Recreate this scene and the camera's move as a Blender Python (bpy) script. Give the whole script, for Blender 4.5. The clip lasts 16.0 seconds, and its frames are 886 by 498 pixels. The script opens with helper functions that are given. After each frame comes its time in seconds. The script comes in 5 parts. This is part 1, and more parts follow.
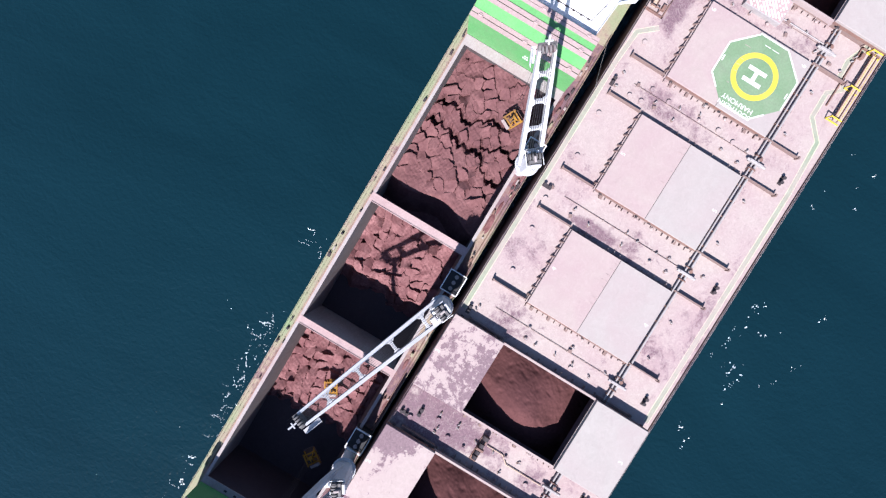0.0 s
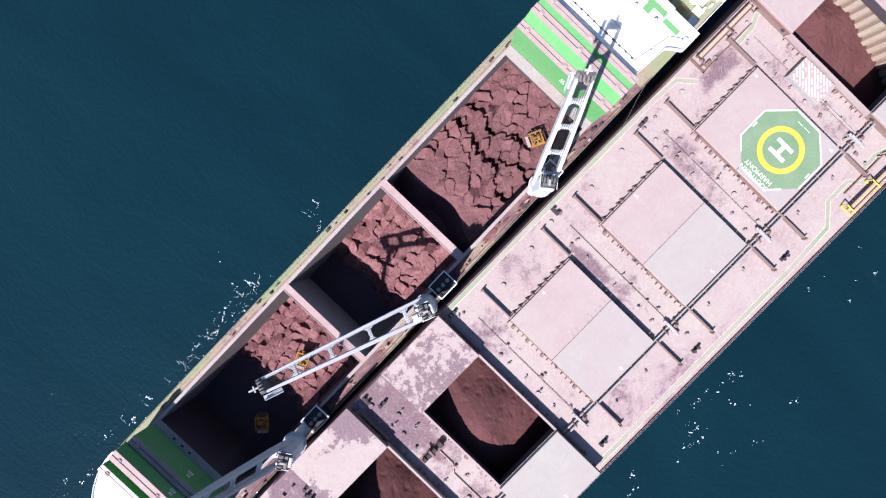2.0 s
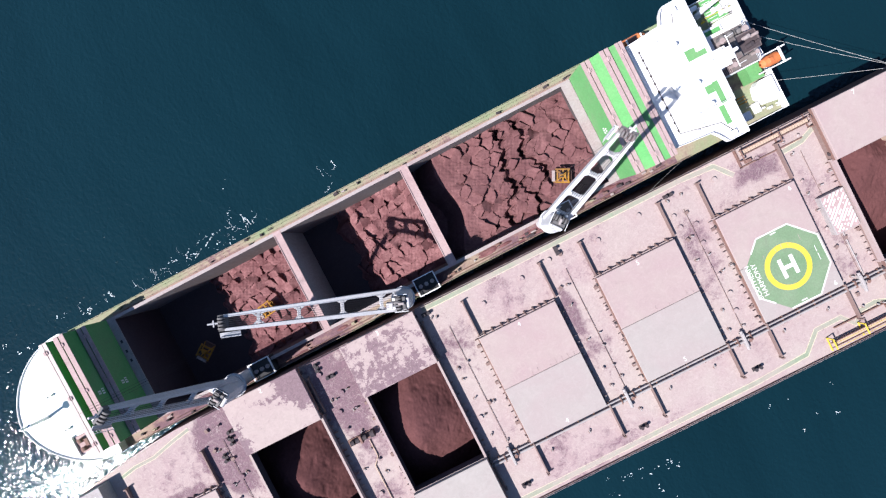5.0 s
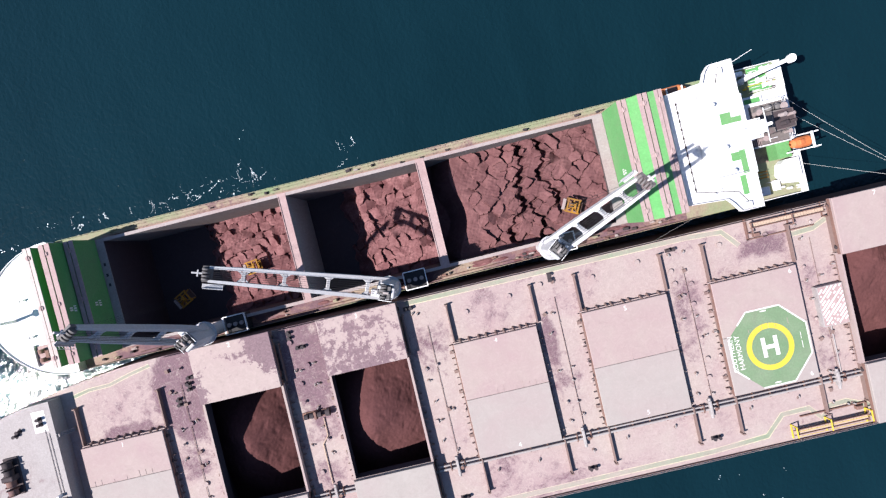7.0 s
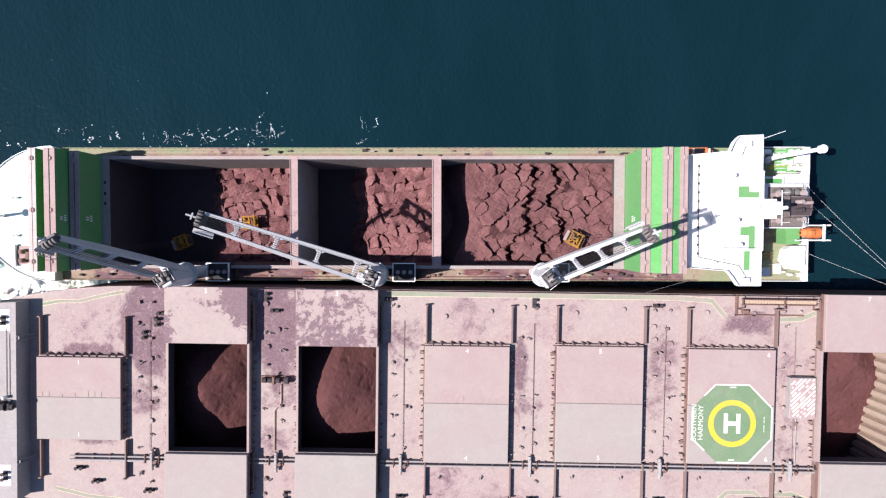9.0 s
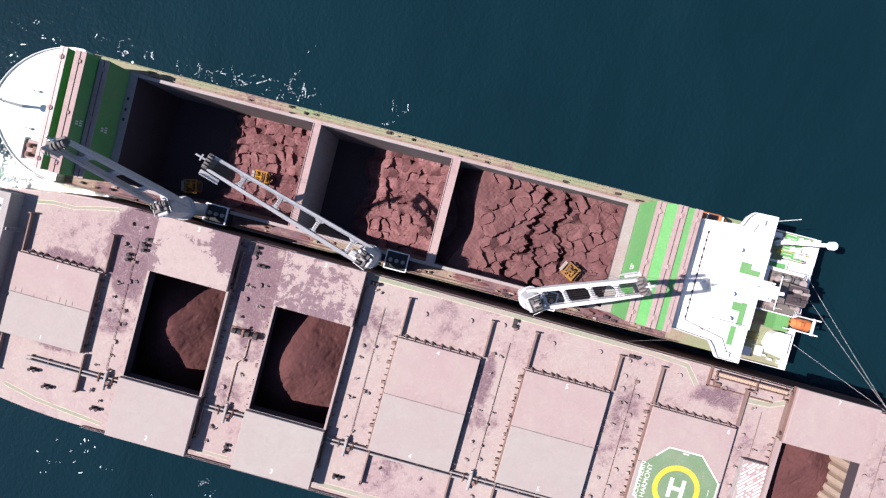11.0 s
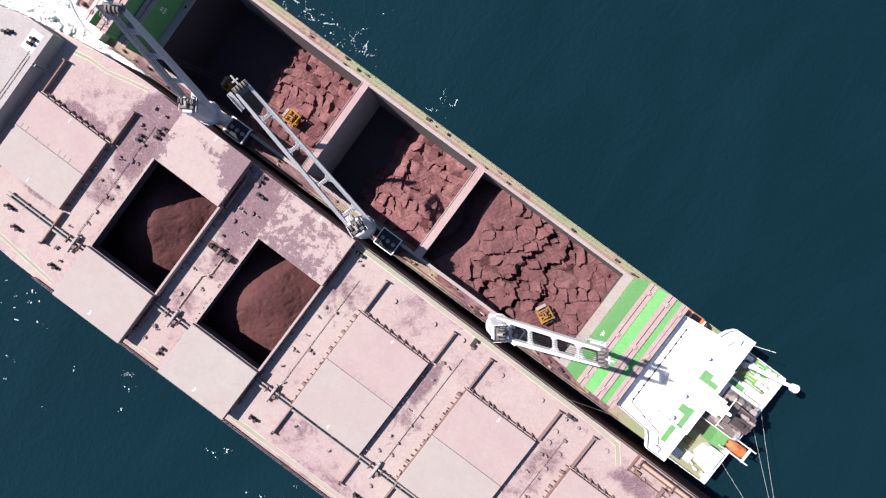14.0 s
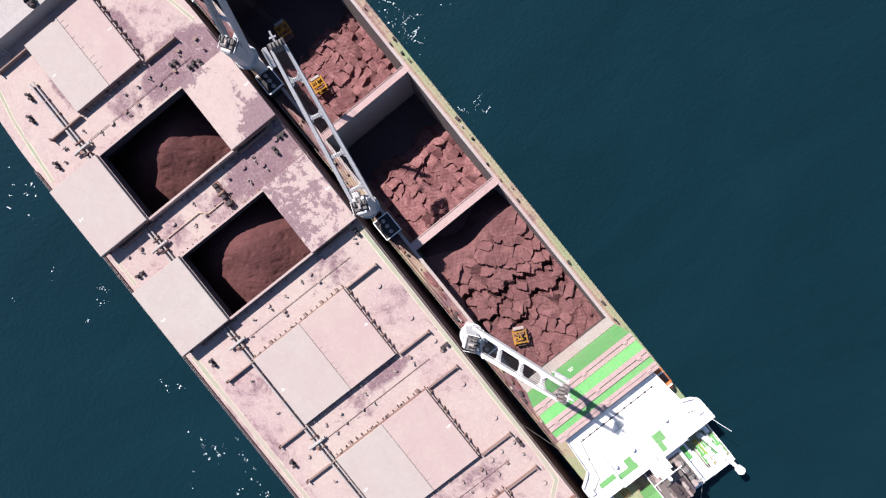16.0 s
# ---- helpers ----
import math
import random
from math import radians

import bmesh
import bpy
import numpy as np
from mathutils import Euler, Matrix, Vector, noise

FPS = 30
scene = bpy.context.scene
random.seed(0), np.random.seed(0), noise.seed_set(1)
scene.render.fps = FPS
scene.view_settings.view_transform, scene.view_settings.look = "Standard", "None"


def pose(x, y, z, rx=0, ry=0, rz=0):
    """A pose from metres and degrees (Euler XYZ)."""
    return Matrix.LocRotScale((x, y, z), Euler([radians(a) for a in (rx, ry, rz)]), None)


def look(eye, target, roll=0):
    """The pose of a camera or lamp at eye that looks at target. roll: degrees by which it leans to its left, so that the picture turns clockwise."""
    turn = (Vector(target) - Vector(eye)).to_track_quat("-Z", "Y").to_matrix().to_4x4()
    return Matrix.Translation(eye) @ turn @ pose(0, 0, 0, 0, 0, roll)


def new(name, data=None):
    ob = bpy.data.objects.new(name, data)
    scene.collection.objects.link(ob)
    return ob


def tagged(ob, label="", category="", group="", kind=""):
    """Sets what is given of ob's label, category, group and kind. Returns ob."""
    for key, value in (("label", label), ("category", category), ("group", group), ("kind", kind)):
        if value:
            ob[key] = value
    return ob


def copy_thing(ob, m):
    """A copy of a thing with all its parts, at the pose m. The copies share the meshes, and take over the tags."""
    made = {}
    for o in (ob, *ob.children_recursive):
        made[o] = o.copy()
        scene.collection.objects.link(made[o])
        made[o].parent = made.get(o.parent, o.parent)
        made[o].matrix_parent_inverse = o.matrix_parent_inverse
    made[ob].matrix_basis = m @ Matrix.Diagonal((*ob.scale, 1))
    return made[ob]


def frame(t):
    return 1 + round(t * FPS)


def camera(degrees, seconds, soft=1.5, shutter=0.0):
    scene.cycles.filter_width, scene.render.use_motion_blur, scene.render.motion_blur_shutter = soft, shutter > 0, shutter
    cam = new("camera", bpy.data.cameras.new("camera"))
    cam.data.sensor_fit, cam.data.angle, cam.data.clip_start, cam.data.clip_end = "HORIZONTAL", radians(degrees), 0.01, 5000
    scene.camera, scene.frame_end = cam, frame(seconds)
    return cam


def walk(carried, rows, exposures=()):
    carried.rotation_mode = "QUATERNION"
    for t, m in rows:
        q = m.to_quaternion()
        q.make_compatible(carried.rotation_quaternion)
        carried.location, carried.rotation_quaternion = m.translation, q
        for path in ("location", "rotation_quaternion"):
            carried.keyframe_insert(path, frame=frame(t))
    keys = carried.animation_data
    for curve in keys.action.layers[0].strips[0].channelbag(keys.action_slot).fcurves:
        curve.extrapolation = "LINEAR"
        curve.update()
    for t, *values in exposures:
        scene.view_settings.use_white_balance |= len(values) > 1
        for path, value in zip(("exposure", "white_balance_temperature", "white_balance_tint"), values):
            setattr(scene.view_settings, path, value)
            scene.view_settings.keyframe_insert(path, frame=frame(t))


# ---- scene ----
cam = camera(80.0, 16.0, soft=1.25)
PATH = [
    (0, pose(-2.179, -1.075, 135.255, -1.367, -0.102, -58.365)),
    (0.5, pose(-2.086, -1.097, 135.272, -1.378, -0.072, -55.198)),
    (1, pose(-1.987, -1.111, 135.278, -1.386, -0.041, -52.034)),
    (1.5, pose(-1.890, -1.120, 135.273, -1.392, -0.009, -48.880)),
    (2, pose(-1.781, -1.130, 135.262, -1.393, 0.018, -45.729)),
    (2.5, pose(-1.674, -1.132, 135.253, -1.391, 0.043, -42.590)),
    (3, pose(-1.566, -1.125, 135.250, -1.386, 0.066, -39.454)),
    (3.5, pose(-1.461, -1.097, 135.250, -1.378, 0.091, -36.313)),
    (4, pose(-1.362, -1.065, 135.254, -1.374, 0.118, -33.159)),
    (6.5, pose(-0.901, -0.710, 135.341, -1.525, 0.254, -16.684)),
    (7, pose(-0.727, -0.572, 135.289, -1.540, 0.291, -13.247)),
    (7.5, pose(-0.551, -0.431, 135.225, -1.557, 0.334, -9.787)),
    (8, pose(-0.351, -0.279, 135.149, -1.571, 0.374, -6.286)),
    (8.5, pose(-0.166, -0.137, 135.075, -1.591, 0.423, -2.755)),
    (9, pose(0.000, 0.000, 135.000, -1.616, 0.480, 0.795)),
    (11.5, pose(0.401, 0.842, 134.806, -1.817, 0.848, 18.870)),
    (12, pose(0.484, 1.117, 134.842, -1.862, 0.896, 22.493)),
    (12.5, pose(0.559, 1.409, 134.886, -1.904, 0.946, 26.112)),
    (13, pose(0.621, 1.699, 134.941, -1.949, 1.003, 29.743)),
    (13.5, pose(0.678, 1.985, 135.016, -1.996, 1.069, 33.388)),
    (14, pose(0.722, 2.277, 135.114, -2.041, 1.145, 37.053)),
    (14.5, pose(0.746, 2.578, 135.225, -2.080, 1.231, 40.722)),
    (15, pose(0.757, 2.881, 135.336, -2.115, 1.322, 44.397)),
    (15.5, pose(0.734, 3.176, 135.445, -2.144, 1.425, 48.067)),
    (16, pose(0.679, 3.456, 135.554, -2.167, 1.540, 51.734)),
]
walk(cam, PATH, exposures=[(0.0, 1.30, 6050, 13), (2.0, 1.24, 6080, 13), (4.0, 1.18, 6150, 12), (6.5, 1.11, 6350, 12), (9.0, 1.05, 6560, 14), (12.0, 1.06, 6580, 15), (16.0, 1.17, 6650, 13)])

# ---------------------------------------------------------------- light
SUN_ELEVATION, SUN_SIDE = 50.0, 9.0      # degrees above the sea; degrees off the ships' length
world = bpy.data.worlds.new("world")
scene.world = world
world.use_nodes = True
wn = world.node_tree.nodes
sky = wn.new("ShaderNodeTexSky")
sky.sky_type, sky.sun_disc = "NISHITA", False
sky.sun_elevation, sky.sun_rotation = radians(SUN_ELEVATION), radians(270 - SUN_SIDE)
sky.ozone_density, sky.dust_density, sky.air_density = 6.0, 0.4, 1.0
wn["Background"].inputs["Strength"].default_value = 0.066
world.node_tree.links.new(sky.outputs[0], wn["Background"].inputs["Color"])
sun_data = bpy.data.lights.new("sun", "SUN")
sun_data.energy, sun_data.angle, sun_data.color = 4.7, radians(0.55), (1.0, 0.97, 0.945)
sun = new("sun", sun_data)
ce, se = math.cos(radians(SUN_ELEVATION)), math.sin(radians(SUN_ELEVATION))
ca, sa = math.cos(radians(SUN_SIDE)), math.sin(radians(SUN_SIDE))
sun.matrix_world = look((-ce * ca * 300, -ce * sa * 300, se * 300), (0, 0, 0))


# ---------------------------------------------------------------- mesh building
class Build:
    """Gathers plain solids into one mesh."""

    def __init__(self):
        self.v, self.f, self.s = [], [], []

    def add(self, verts, faces, smooth=False):
        n = len(self.v)
        self.v += [tuple(p) for p in verts]
        self.f += [tuple(i + n for i in f) for f in faces]
        self.s += [smooth] * len(faces)
        return self

    def box(self, x0, x1, y0, y1, z0, z1, m=None, c=0.0):
        """A box; c chamfers its top edges."""
        if c:
            v = [(x0, y0, z0), (x1, y0, z0), (x1, y1, z0), (x0, y1, z0),
                 (x0, y0, z1 - c), (x1, y0, z1 - c), (x1, y1, z1 - c), (x0, y1, z1 - c),
                 (x0 + c, y0 + c, z1), (x1 - c, y0 + c, z1), (x1 - c, y1 - c, z1), (x0 + c, y1 - c, z1)]
            f = [(3, 2, 1, 0), (0, 1, 5, 4), (1, 2, 6, 5), (2, 3, 7, 6), (3, 0, 4, 7),
                 (4, 5, 9, 8), (5, 6, 10, 9), (6, 7, 11, 10), (7, 4, 8, 11), (8, 9, 10, 11)]
        else:
            v = [(x0, y0, z0), (x1, y0, z0), (x1, y1, z0), (x0, y1, z0),
                 (x0, y0, z1), (x1, y0, z1), (x1, y1, z1), (x0, y1, z1)]
            f = [(3, 2, 1, 0), (4, 5, 6, 7), (0, 1, 5, 4), (1, 2, 6, 5), (2, 3, 7, 6), (3, 0, 4, 7)]
        if m is not None:
            v = [m @ Vector(p) for p in v]
        return self.add(v, f)

    def cyl(self, p, q, r0, r1=None, n=12, caps=True):
        """A round bar from p to q."""
        p, q = Vector(p), Vector(q)
        r1 = r0 if r1 is None else r1
        a = (q - p).normalized()
        u = a.orthogonal().normalized()
        w = a.cross(u)
        v = []
        for c, r in ((p, r0), (q, r1)):
            v += [c + r * (math.cos(2 * math.pi * i / n) * u + math.sin(2 * math.pi * i / n) * w) for i in range(n)]
        self.add(v, [(i, (i + 1) % n, n + (i + 1) % n, n + i) for i in range(n)], True)
        if caps:
            self.add(v, [tuple(range(n))[::-1], tuple(range(n, 2 * n))])
        return self

    def beam(self, p, q, w, h, up=(0, 0, 1), w1=None, h1=None):
        """A square bar from p to q, w wide and h deep, which may taper to w1 and h1."""
        p, q, up = Vector(p), Vector(q), Vector(up)
        a = (q - p).normalized()
        side = a.cross(up).normalized()
        top = side.cross(a)
        w1, h1 = w if w1 is None else w1, h if h1 is None else h1
        v = []
        for c, ww, hh in ((p, w, h), (q, w1, h1)):
            v += [c + side * sx * ww / 2 + top * sz * hh / 2 for sx, sz in ((-1, -1), (1, -1), (1, 1), (-1, 1))]
        return self.add(v, [(3, 2, 1, 0), (4, 5, 6, 7), (0, 1, 5, 4), (1, 2, 6, 5), (2, 3, 7, 6), (3, 0, 4, 7)])

    def prism(self, pts, z0, z1, caps=True, top_pts=None):
        """An upright solid over an outline, which may have another outline at the top."""
        n = len(pts)
        tp = top_pts or pts
        v = [(x, y, z0) for x, y in pts] + [(x, y, z1) for x, y in tp]
        f = [(i, (i + 1) % n, n + (i + 1) % n, n + i) for i in range(n)]
        if caps:
            f += [tuple(range(n))[::-1], tuple(range(n, 2 * n))]
        return self.add(v, f)

    def lathe(self, profile, n=24):
        """A turned solid about z, from its (radius, height) profile."""
        v = [(r * math.cos(2 * math.pi * k / n), r * math.sin(2 * math.pi * k / n), z) for r, z in profile for k in range(n)]
        m = len(profile)
        self.add(v, [(i * n + k, i * n + (k + 1) % n, (i + 1) * n + (k + 1) % n, (i + 1) * n + k) for i in range(m - 1) for k in range(n)]
                 + [tuple(range(n))[::-1], tuple(range((m - 1) * n, m * n))])
        return self

    def ball(self, c, r, n=10, sz=1.0):
        v, f = [], []
        for i in range(1, n // 2):
            th = math.pi * i / (n // 2)
            v += [(c[0] + r * math.sin(th) * math.cos(2 * math.pi * k / n), c[1] + r * math.sin(th) * math.sin(2 * math.pi * k / n), c[2] + sz * r * math.cos(th)) for k in range(n)]
        m = n // 2 - 1
        for i in range(m - 1):
            f += [(i * n + k, (i + 1) * n + k, (i + 1) * n + (k + 1) % n, i * n + (k + 1) % n) for k in range(n)]
        v += [(c[0], c[1], c[2] + sz * r), (c[0], c[1], c[2] - sz * r)]
        f += [(len(v) - 2, k, (k + 1) % n) for k in range(n)] + [(len(v) - 1, (m - 1) * n + (k + 1) % n, (m - 1) * n + k) for k in range(n)]
        return self.add(v, f, True)

    def mesh(self, name, material):
        me = bpy.data.meshes.new(name)
        me.from_pydata(self.v, [], self.f)
        me.polygons.foreach_set("use_smooth", self.s)
        me.materials.append(material)
        me.update()
        return me


def part(name, b, material, parent, label="", bevel=0.0):
    """Links what b has gathered as one mesh under a thing or a part."""
    ob = new(name, b.mesh(name, material))
    ob.parent = parent
    if label:
        tagged(ob, label)
    if bevel:
        mod = ob.modifiers.new("bevel", "BEVEL")
        mod.width, mod.segments, mod.limit_method = bevel, 2, "ANGLE"
    return ob


def thing(name, label, category, m=None, group="", kind=""):
    ob = tagged(new(name), label, category, group, kind)
    ob.empty_display_size = 0.5
    if m is not None:
        ob.matrix_world = m
    return ob


def solid(name, b, material, label, category, m=None, group="", kind="", bevel=0.0):
    ob = part(name, b, material, None, "", bevel)
    tagged(ob, label, category, group, kind)
    if m is not None:
        ob.matrix_world = m
    return ob


# ---------------------------------------------------------------- materials
def shader(name, rough=0.6, metal=0.0):
    m = bpy.data.materials.new(name)
    m.use_nodes = True
    n, l = m.node_tree.nodes, m.node_tree.links
    b = n["Principled BSDF"]
    b.inputs["Roughness"].default_value, b.inputs["Metallic"].default_value = rough, metal
    return m, n, l, b


def noise_node(n, l, co, scale, detail=5.0, rough=0.6, distort=0.0):
    t = n.new("ShaderNodeTexNoise")
    t.inputs["Scale"].default_value, t.inputs["Detail"].default_value = scale, detail
    t.inputs["Roughness"].default_value, t.inputs["Distortion"].default_value = rough, distort
    l.new(co, t.inputs["Vector"])
    return t.outputs["Fac"]


def ramp(n, l, fac, lo, hi):
    r = n.new("ShaderNodeMapRange")
    r.inputs["From Min"].default_value, r.inputs["From Max"].default_value = lo, hi
    l.new(fac, r.inputs["Value"])
    return r.outputs["Result"]


def mix(n, l, fac, a, b, mode="MIX"):
    x = n.new("ShaderNodeMix")
    x.data_type, x.blend_type = "RGBA", mode
    for k, s in ((0, fac), (6, a), (7, b)):
        if isinstance(s, bpy.types.NodeSocket):
            l.new(s, x.inputs[k])
        else:
            x.inputs[k].default_value = s if k == 0 else (*s, 1.0)
    return x.outputs[2]


def coords(n, l, stretch=(1, 1, 1)):
    g = n.new("ShaderNodeNewGeometry")
    p = n.new("ShaderNodeMapping")
    p.inputs["Scale"].default_value = stretch
    l.new(g.outputs["Position"], p.inputs["Vector"])
    return p.outputs["Vector"]


def bump(n, l, b, fac, strength, dist):
    u = n.new("ShaderNodeBump")
    u.inputs["Strength"].default_value, u.inputs["Distance"].default_value = strength, dist
    l.new(fac, u.inputs["Height"])
    l.new(u.outputs["Normal"], b.inputs["Normal"])


def painted(name, base, dust=(0.30, 0.20, 0.195), dusty=0.35, stain=0.0, rough=0.88, grain=0.8, stain_colour=(0.12, 0.07, 0.075), streak=(1, 1, 1), patches=(), wear=0.45, crisp=0.09, spot=0.35, twist=0.8, scuffs=0.0):
    """Painted steel with thin dust, dark blotches of spilled ore and fine grain."""
    m, n, l, b = shader(name, rough)
    b.inputs["Specular IOR Level"].default_value = 0.25
    co = coords(n, l, streak)
    big = noise_node(n, l, co, 0.06, 6, 0.62, 0.6)
    mid = noise_node(n, l, co, spot, 9, 0.75, twist)
    fine = noise_node(n, l, co, 2.6, 4, 0.7)
    c = mix(n, l, ramp(n, l, mid, 0.3, 0.75), base, tuple(x * 0.86 for x in base))
    d = n.new("ShaderNodeMath")
    d.operation = "MULTIPLY"
    d.inputs[1].default_value = dusty * 2
    l.new(ramp(n, l, big, 0.35, 0.75), d.inputs[0])
    c = mix(n, l, d.outputs[0], c, dust)
    worn = noise_node(n, l, co, 0.55, 10, 0.78, 2.2)
    half = n.new("ShaderNodeMath")
    half.operation, half.inputs[1].default_value = "MULTIPLY", wear
    l.new(ramp(n, l, worn, 0.48, 0.72), half.inputs[0])
    c = mix(n, l, half.outputs[0], c, tuple(min(0.85, 1.22 * x + 0.01) for x in base))
    scuff = noise_node(n, l, co, 0.16, 12, 0.85, 1.0)
    third = n.new("ShaderNodeMath")
    third.operation, third.inputs[1].default_value = "MULTIPLY", wear
    l.new(ramp(n, l, scuff, 0.54, 0.66), third.inputs[0])
    c = mix(n, l, third.outputs[0], c, tuple(0.72 * x for x in dust))
    if stain:
        k = n.new("ShaderNodeMath")
        k.operation = "ADD"
        l.new(big, k.inputs[0])
        l.new(mid, k.inputs[1])
        for cx, cy, rx, ry, amount in patches:      # heavier spills round these places
            sub = n.new("ShaderNodeVectorMath")
            sub.operation, sub.inputs[1].default_value = "SUBTRACT", (cx, cy, 15)
            l.new(co, sub.inputs[0])
            div = n.new("ShaderNodeVectorMath")
            div.operation, div.inputs[1].default_value = "DIVIDE", (rx, ry, 50)
            l.new(sub.outputs[0], div.inputs[0])
            far = n.new("ShaderNodeVectorMath")
            far.operation = "LENGTH"
            l.new(div.outputs[0], far.inputs[0])
            near = n.new("ShaderNodeMapRange")
            near.inputs["From Min"].default_value, near.inputs["From Max"].default_value = 1.15, 0.5
            near.inputs["To Max"].default_value = amount
            l.new(far.outputs["Value"], near.inputs["Value"])
            more = n.new("ShaderNodeMath")
            more.operation = "ADD"
            l.new(k.outputs[0], more.inputs[0])
            l.new(near.outputs[0], more.inputs[1])
            k = more
        e = n.new("ShaderNodeMath")
        e.operation = "MULTIPLY"
        e.inputs[1].default_value = 0.92
        l.new(ramp(n, l, k.outputs[0], 1.32 - stain - crisp, 1.32 - stain + crisp), e.inputs[0])
        smear = mix(n, l, ramp(n, l, noise_node(n, l, co, 0.8, 8, 0.8, 2.0), 0.35, 0.7), stain_colour, tuple(1.9 * x for x in stain_colour))
        c = mix(n, l, e.outputs[0], c, smear)
    if scuffs:      # pale crooked scrapes left by dragged gear and scrapers
        for scale, turn in ((0.42, 3.0), (0.16, 5.0)):
            line = n.new("ShaderNodeMath")
            line.operation, line.inputs[1].default_value = "SUBTRACT", 0.5
            l.new(noise_node(n, l, co, scale, 3, 0.55, turn), line.inputs[0])
            away = n.new("ShaderNodeMath")
            away.operation = "ABSOLUTE"
            l.new(line.outputs[0], away.inputs[0])
            faint = n.new("ShaderNodeMath")
            faint.operation = "MULTIPLY"
            l.new(ramp(n, l, away.outputs[0], 0.028, 0.004), faint.inputs[0])
            some = n.new("ShaderNodeMath")
            some.operation, some.inputs[1].default_value = "MULTIPLY", scuffs
            l.new(ramp(n, l, mid, 0.4, 0.62), some.inputs[0])
            l.new(some.outputs[0], faint.inputs[1])
            c = mix(n, l, faint.outputs[0], c, tuple(min(0.8, 1.18 * x + 0.02) for x in base))
    c = mix(n, l, ramp(n, l, fine, 0.25, 0.8), c, (1 - 0.3 * grain, 1 - 0.34 * grain, 1 - 0.34 * grain), "MULTIPLY")
    l.new(c, b.inputs["Base Color"])
    bump(n, l, b, fine, 0.25, 0.02)
    return m


def ore_material(name, light, dark):
    m, n, l, b = shader(name, 0.95)
    b.inputs["Specular IOR Level"].default_value = 0.1
    co = coords(n, l)
    a = noise_node(n, l, co, 0.2, 5, 0.6, 1.6)
    f = noise_node(n, l, co, 1.7, 8, 0.75)
    c = mix(n, l, ramp(n, l, a, 0.35, 0.68), dark, light)
    c = mix(n, l, ramp(n, l, f, 0.25, 0.8), tuple(0.72 * x for x in dark), c)
    l.new(c, b.inputs["Base Color"])
    bump(n, l, b, f, 0.35, 0.09)
    return m


def sea_material():
    m, n, l, b = shader("sea", 0.05)
    co = coords(n, l)
    big = noise_node(n, l, coords(n, l, (1.0, 0.35, 1.0)), 0.03, 5, 0.6, 0.8)
    c = mix(n, l, ramp(n, l, big, 0.3, 0.7), (0.0020, 0.0120, 0.0170), (0.0029, 0.0160, 0.0226))
    l.new(c, b.inputs["Base Color"])
    b.inputs["IOR"].default_value = 1.333
    co2 = coords(n, l, (1.0, 0.55, 1.0))
    w1 = noise_node(n, l, co2, 0.10, 4, 0.55, 0.8)
    w2 = noise_node(n, l, coords(n, l, (1.0, 0.8, 1.0)), 1.0, 1.6, 0.5, 0.4)
    s = n.new("ShaderNodeMath")
    s.operation = "MULTIPLY_ADD"
    s.inputs[1].default_value = 0.6
    l.new(w2, s.inputs[0])
    t = n.new("ShaderNodeMath")
    t.operation, t.inputs[1].default_value = "MULTIPLY", 1.3
    l.new(w1, t.inputs[0])
    l.new(t.outputs[0], s.inputs[2])
    bump(n, l, b, s.outputs[0], 1.0, 0.25)
    return m


SEA = sea_material()
SPILLS = [(-68, -21, 7, 12, 0.6), (-67.5, -36, 5, 10, 0.16), (-39, -22, 7, 13, 0.52), (-39, -42, 6, 12, 0.12), (-9.5, -25, 6, 11, 0.18), (17, -29, 2.2, 6, 0.36),
          (19, -40, 4, 12, 0.12), (69, -19.5, 5.5, 3.2, 0.26), (48.5, -33, 4.5, 16, 0.1), (-82, -28, 8, 2.0, 0.3), (-81, -48.5, 8, 1.5, 0.25), (79, -45, 4, 9, 0.12)]
BIG_DECK = painted("dusty_deck_paint", (0.360, 0.297, 0.270), (0.300, 0.204, 0.210), 0.5, 0.14, stain_colour=(0.100, 0.058, 0.072), patches=SPILLS, crisp=0.09, wear=0.6, spot=0.45, twist=0.3, grain=0.6, scuffs=0.38)
BIG_COVER = painted("hatch_cover_paint", (0.340, 0.275, 0.250), (0.305, 0.222, 0.217), 0.7, 0.0, grain=0.25, wear=0.35)
BIG_COVER_PALE = painted("pale_hatch_cover_paint", (0.315, 0.280, 0.258), (0.300, 0.238, 0.228), 0.5, 0.0, grain=0.2, wear=0.3)
BIG_COVER_BLOTCHED = painted("blotched_hatch_cover_paint", (0.350, 0.280, 0.258), (0.30, 0.218, 0.218), 0.5, 0.275, stain_colour=(0.115, 0.075, 0.085), crisp=0.014, spot=0.6, twist=0.25, grain=0.3, patches=[(-46, -15.5, 4, 7, 0.22), (-62.5, -22, 2.5, 6, 0.2)])
RUST = painted("rusty_steel", (0.225, 0.128, 0.098), (0.150, 0.090, 0.083), 0.5, 0.1)
DUSTY_RUST = painted("dusty_rusted_beam_paint", (0.215, 0.150, 0.130), (0.19, 0.125, 0.115), 0.5, 0.1)
DARK_STEEL = painted("dark_steel", (0.040, 0.036, 0.040), (0.096, 0.064, 0.064), 0.3)
BIG_HULL = painted("red_brown_hull_paint", (0.128, 0.056, 0.048), (0.160, 0.096, 0.080), 0.4)
FORE_DECK = painted("grey_deck_paint", (0.35, 0.325, 0.315), (0.29, 0.25, 0.245), 0.4, 0.05)
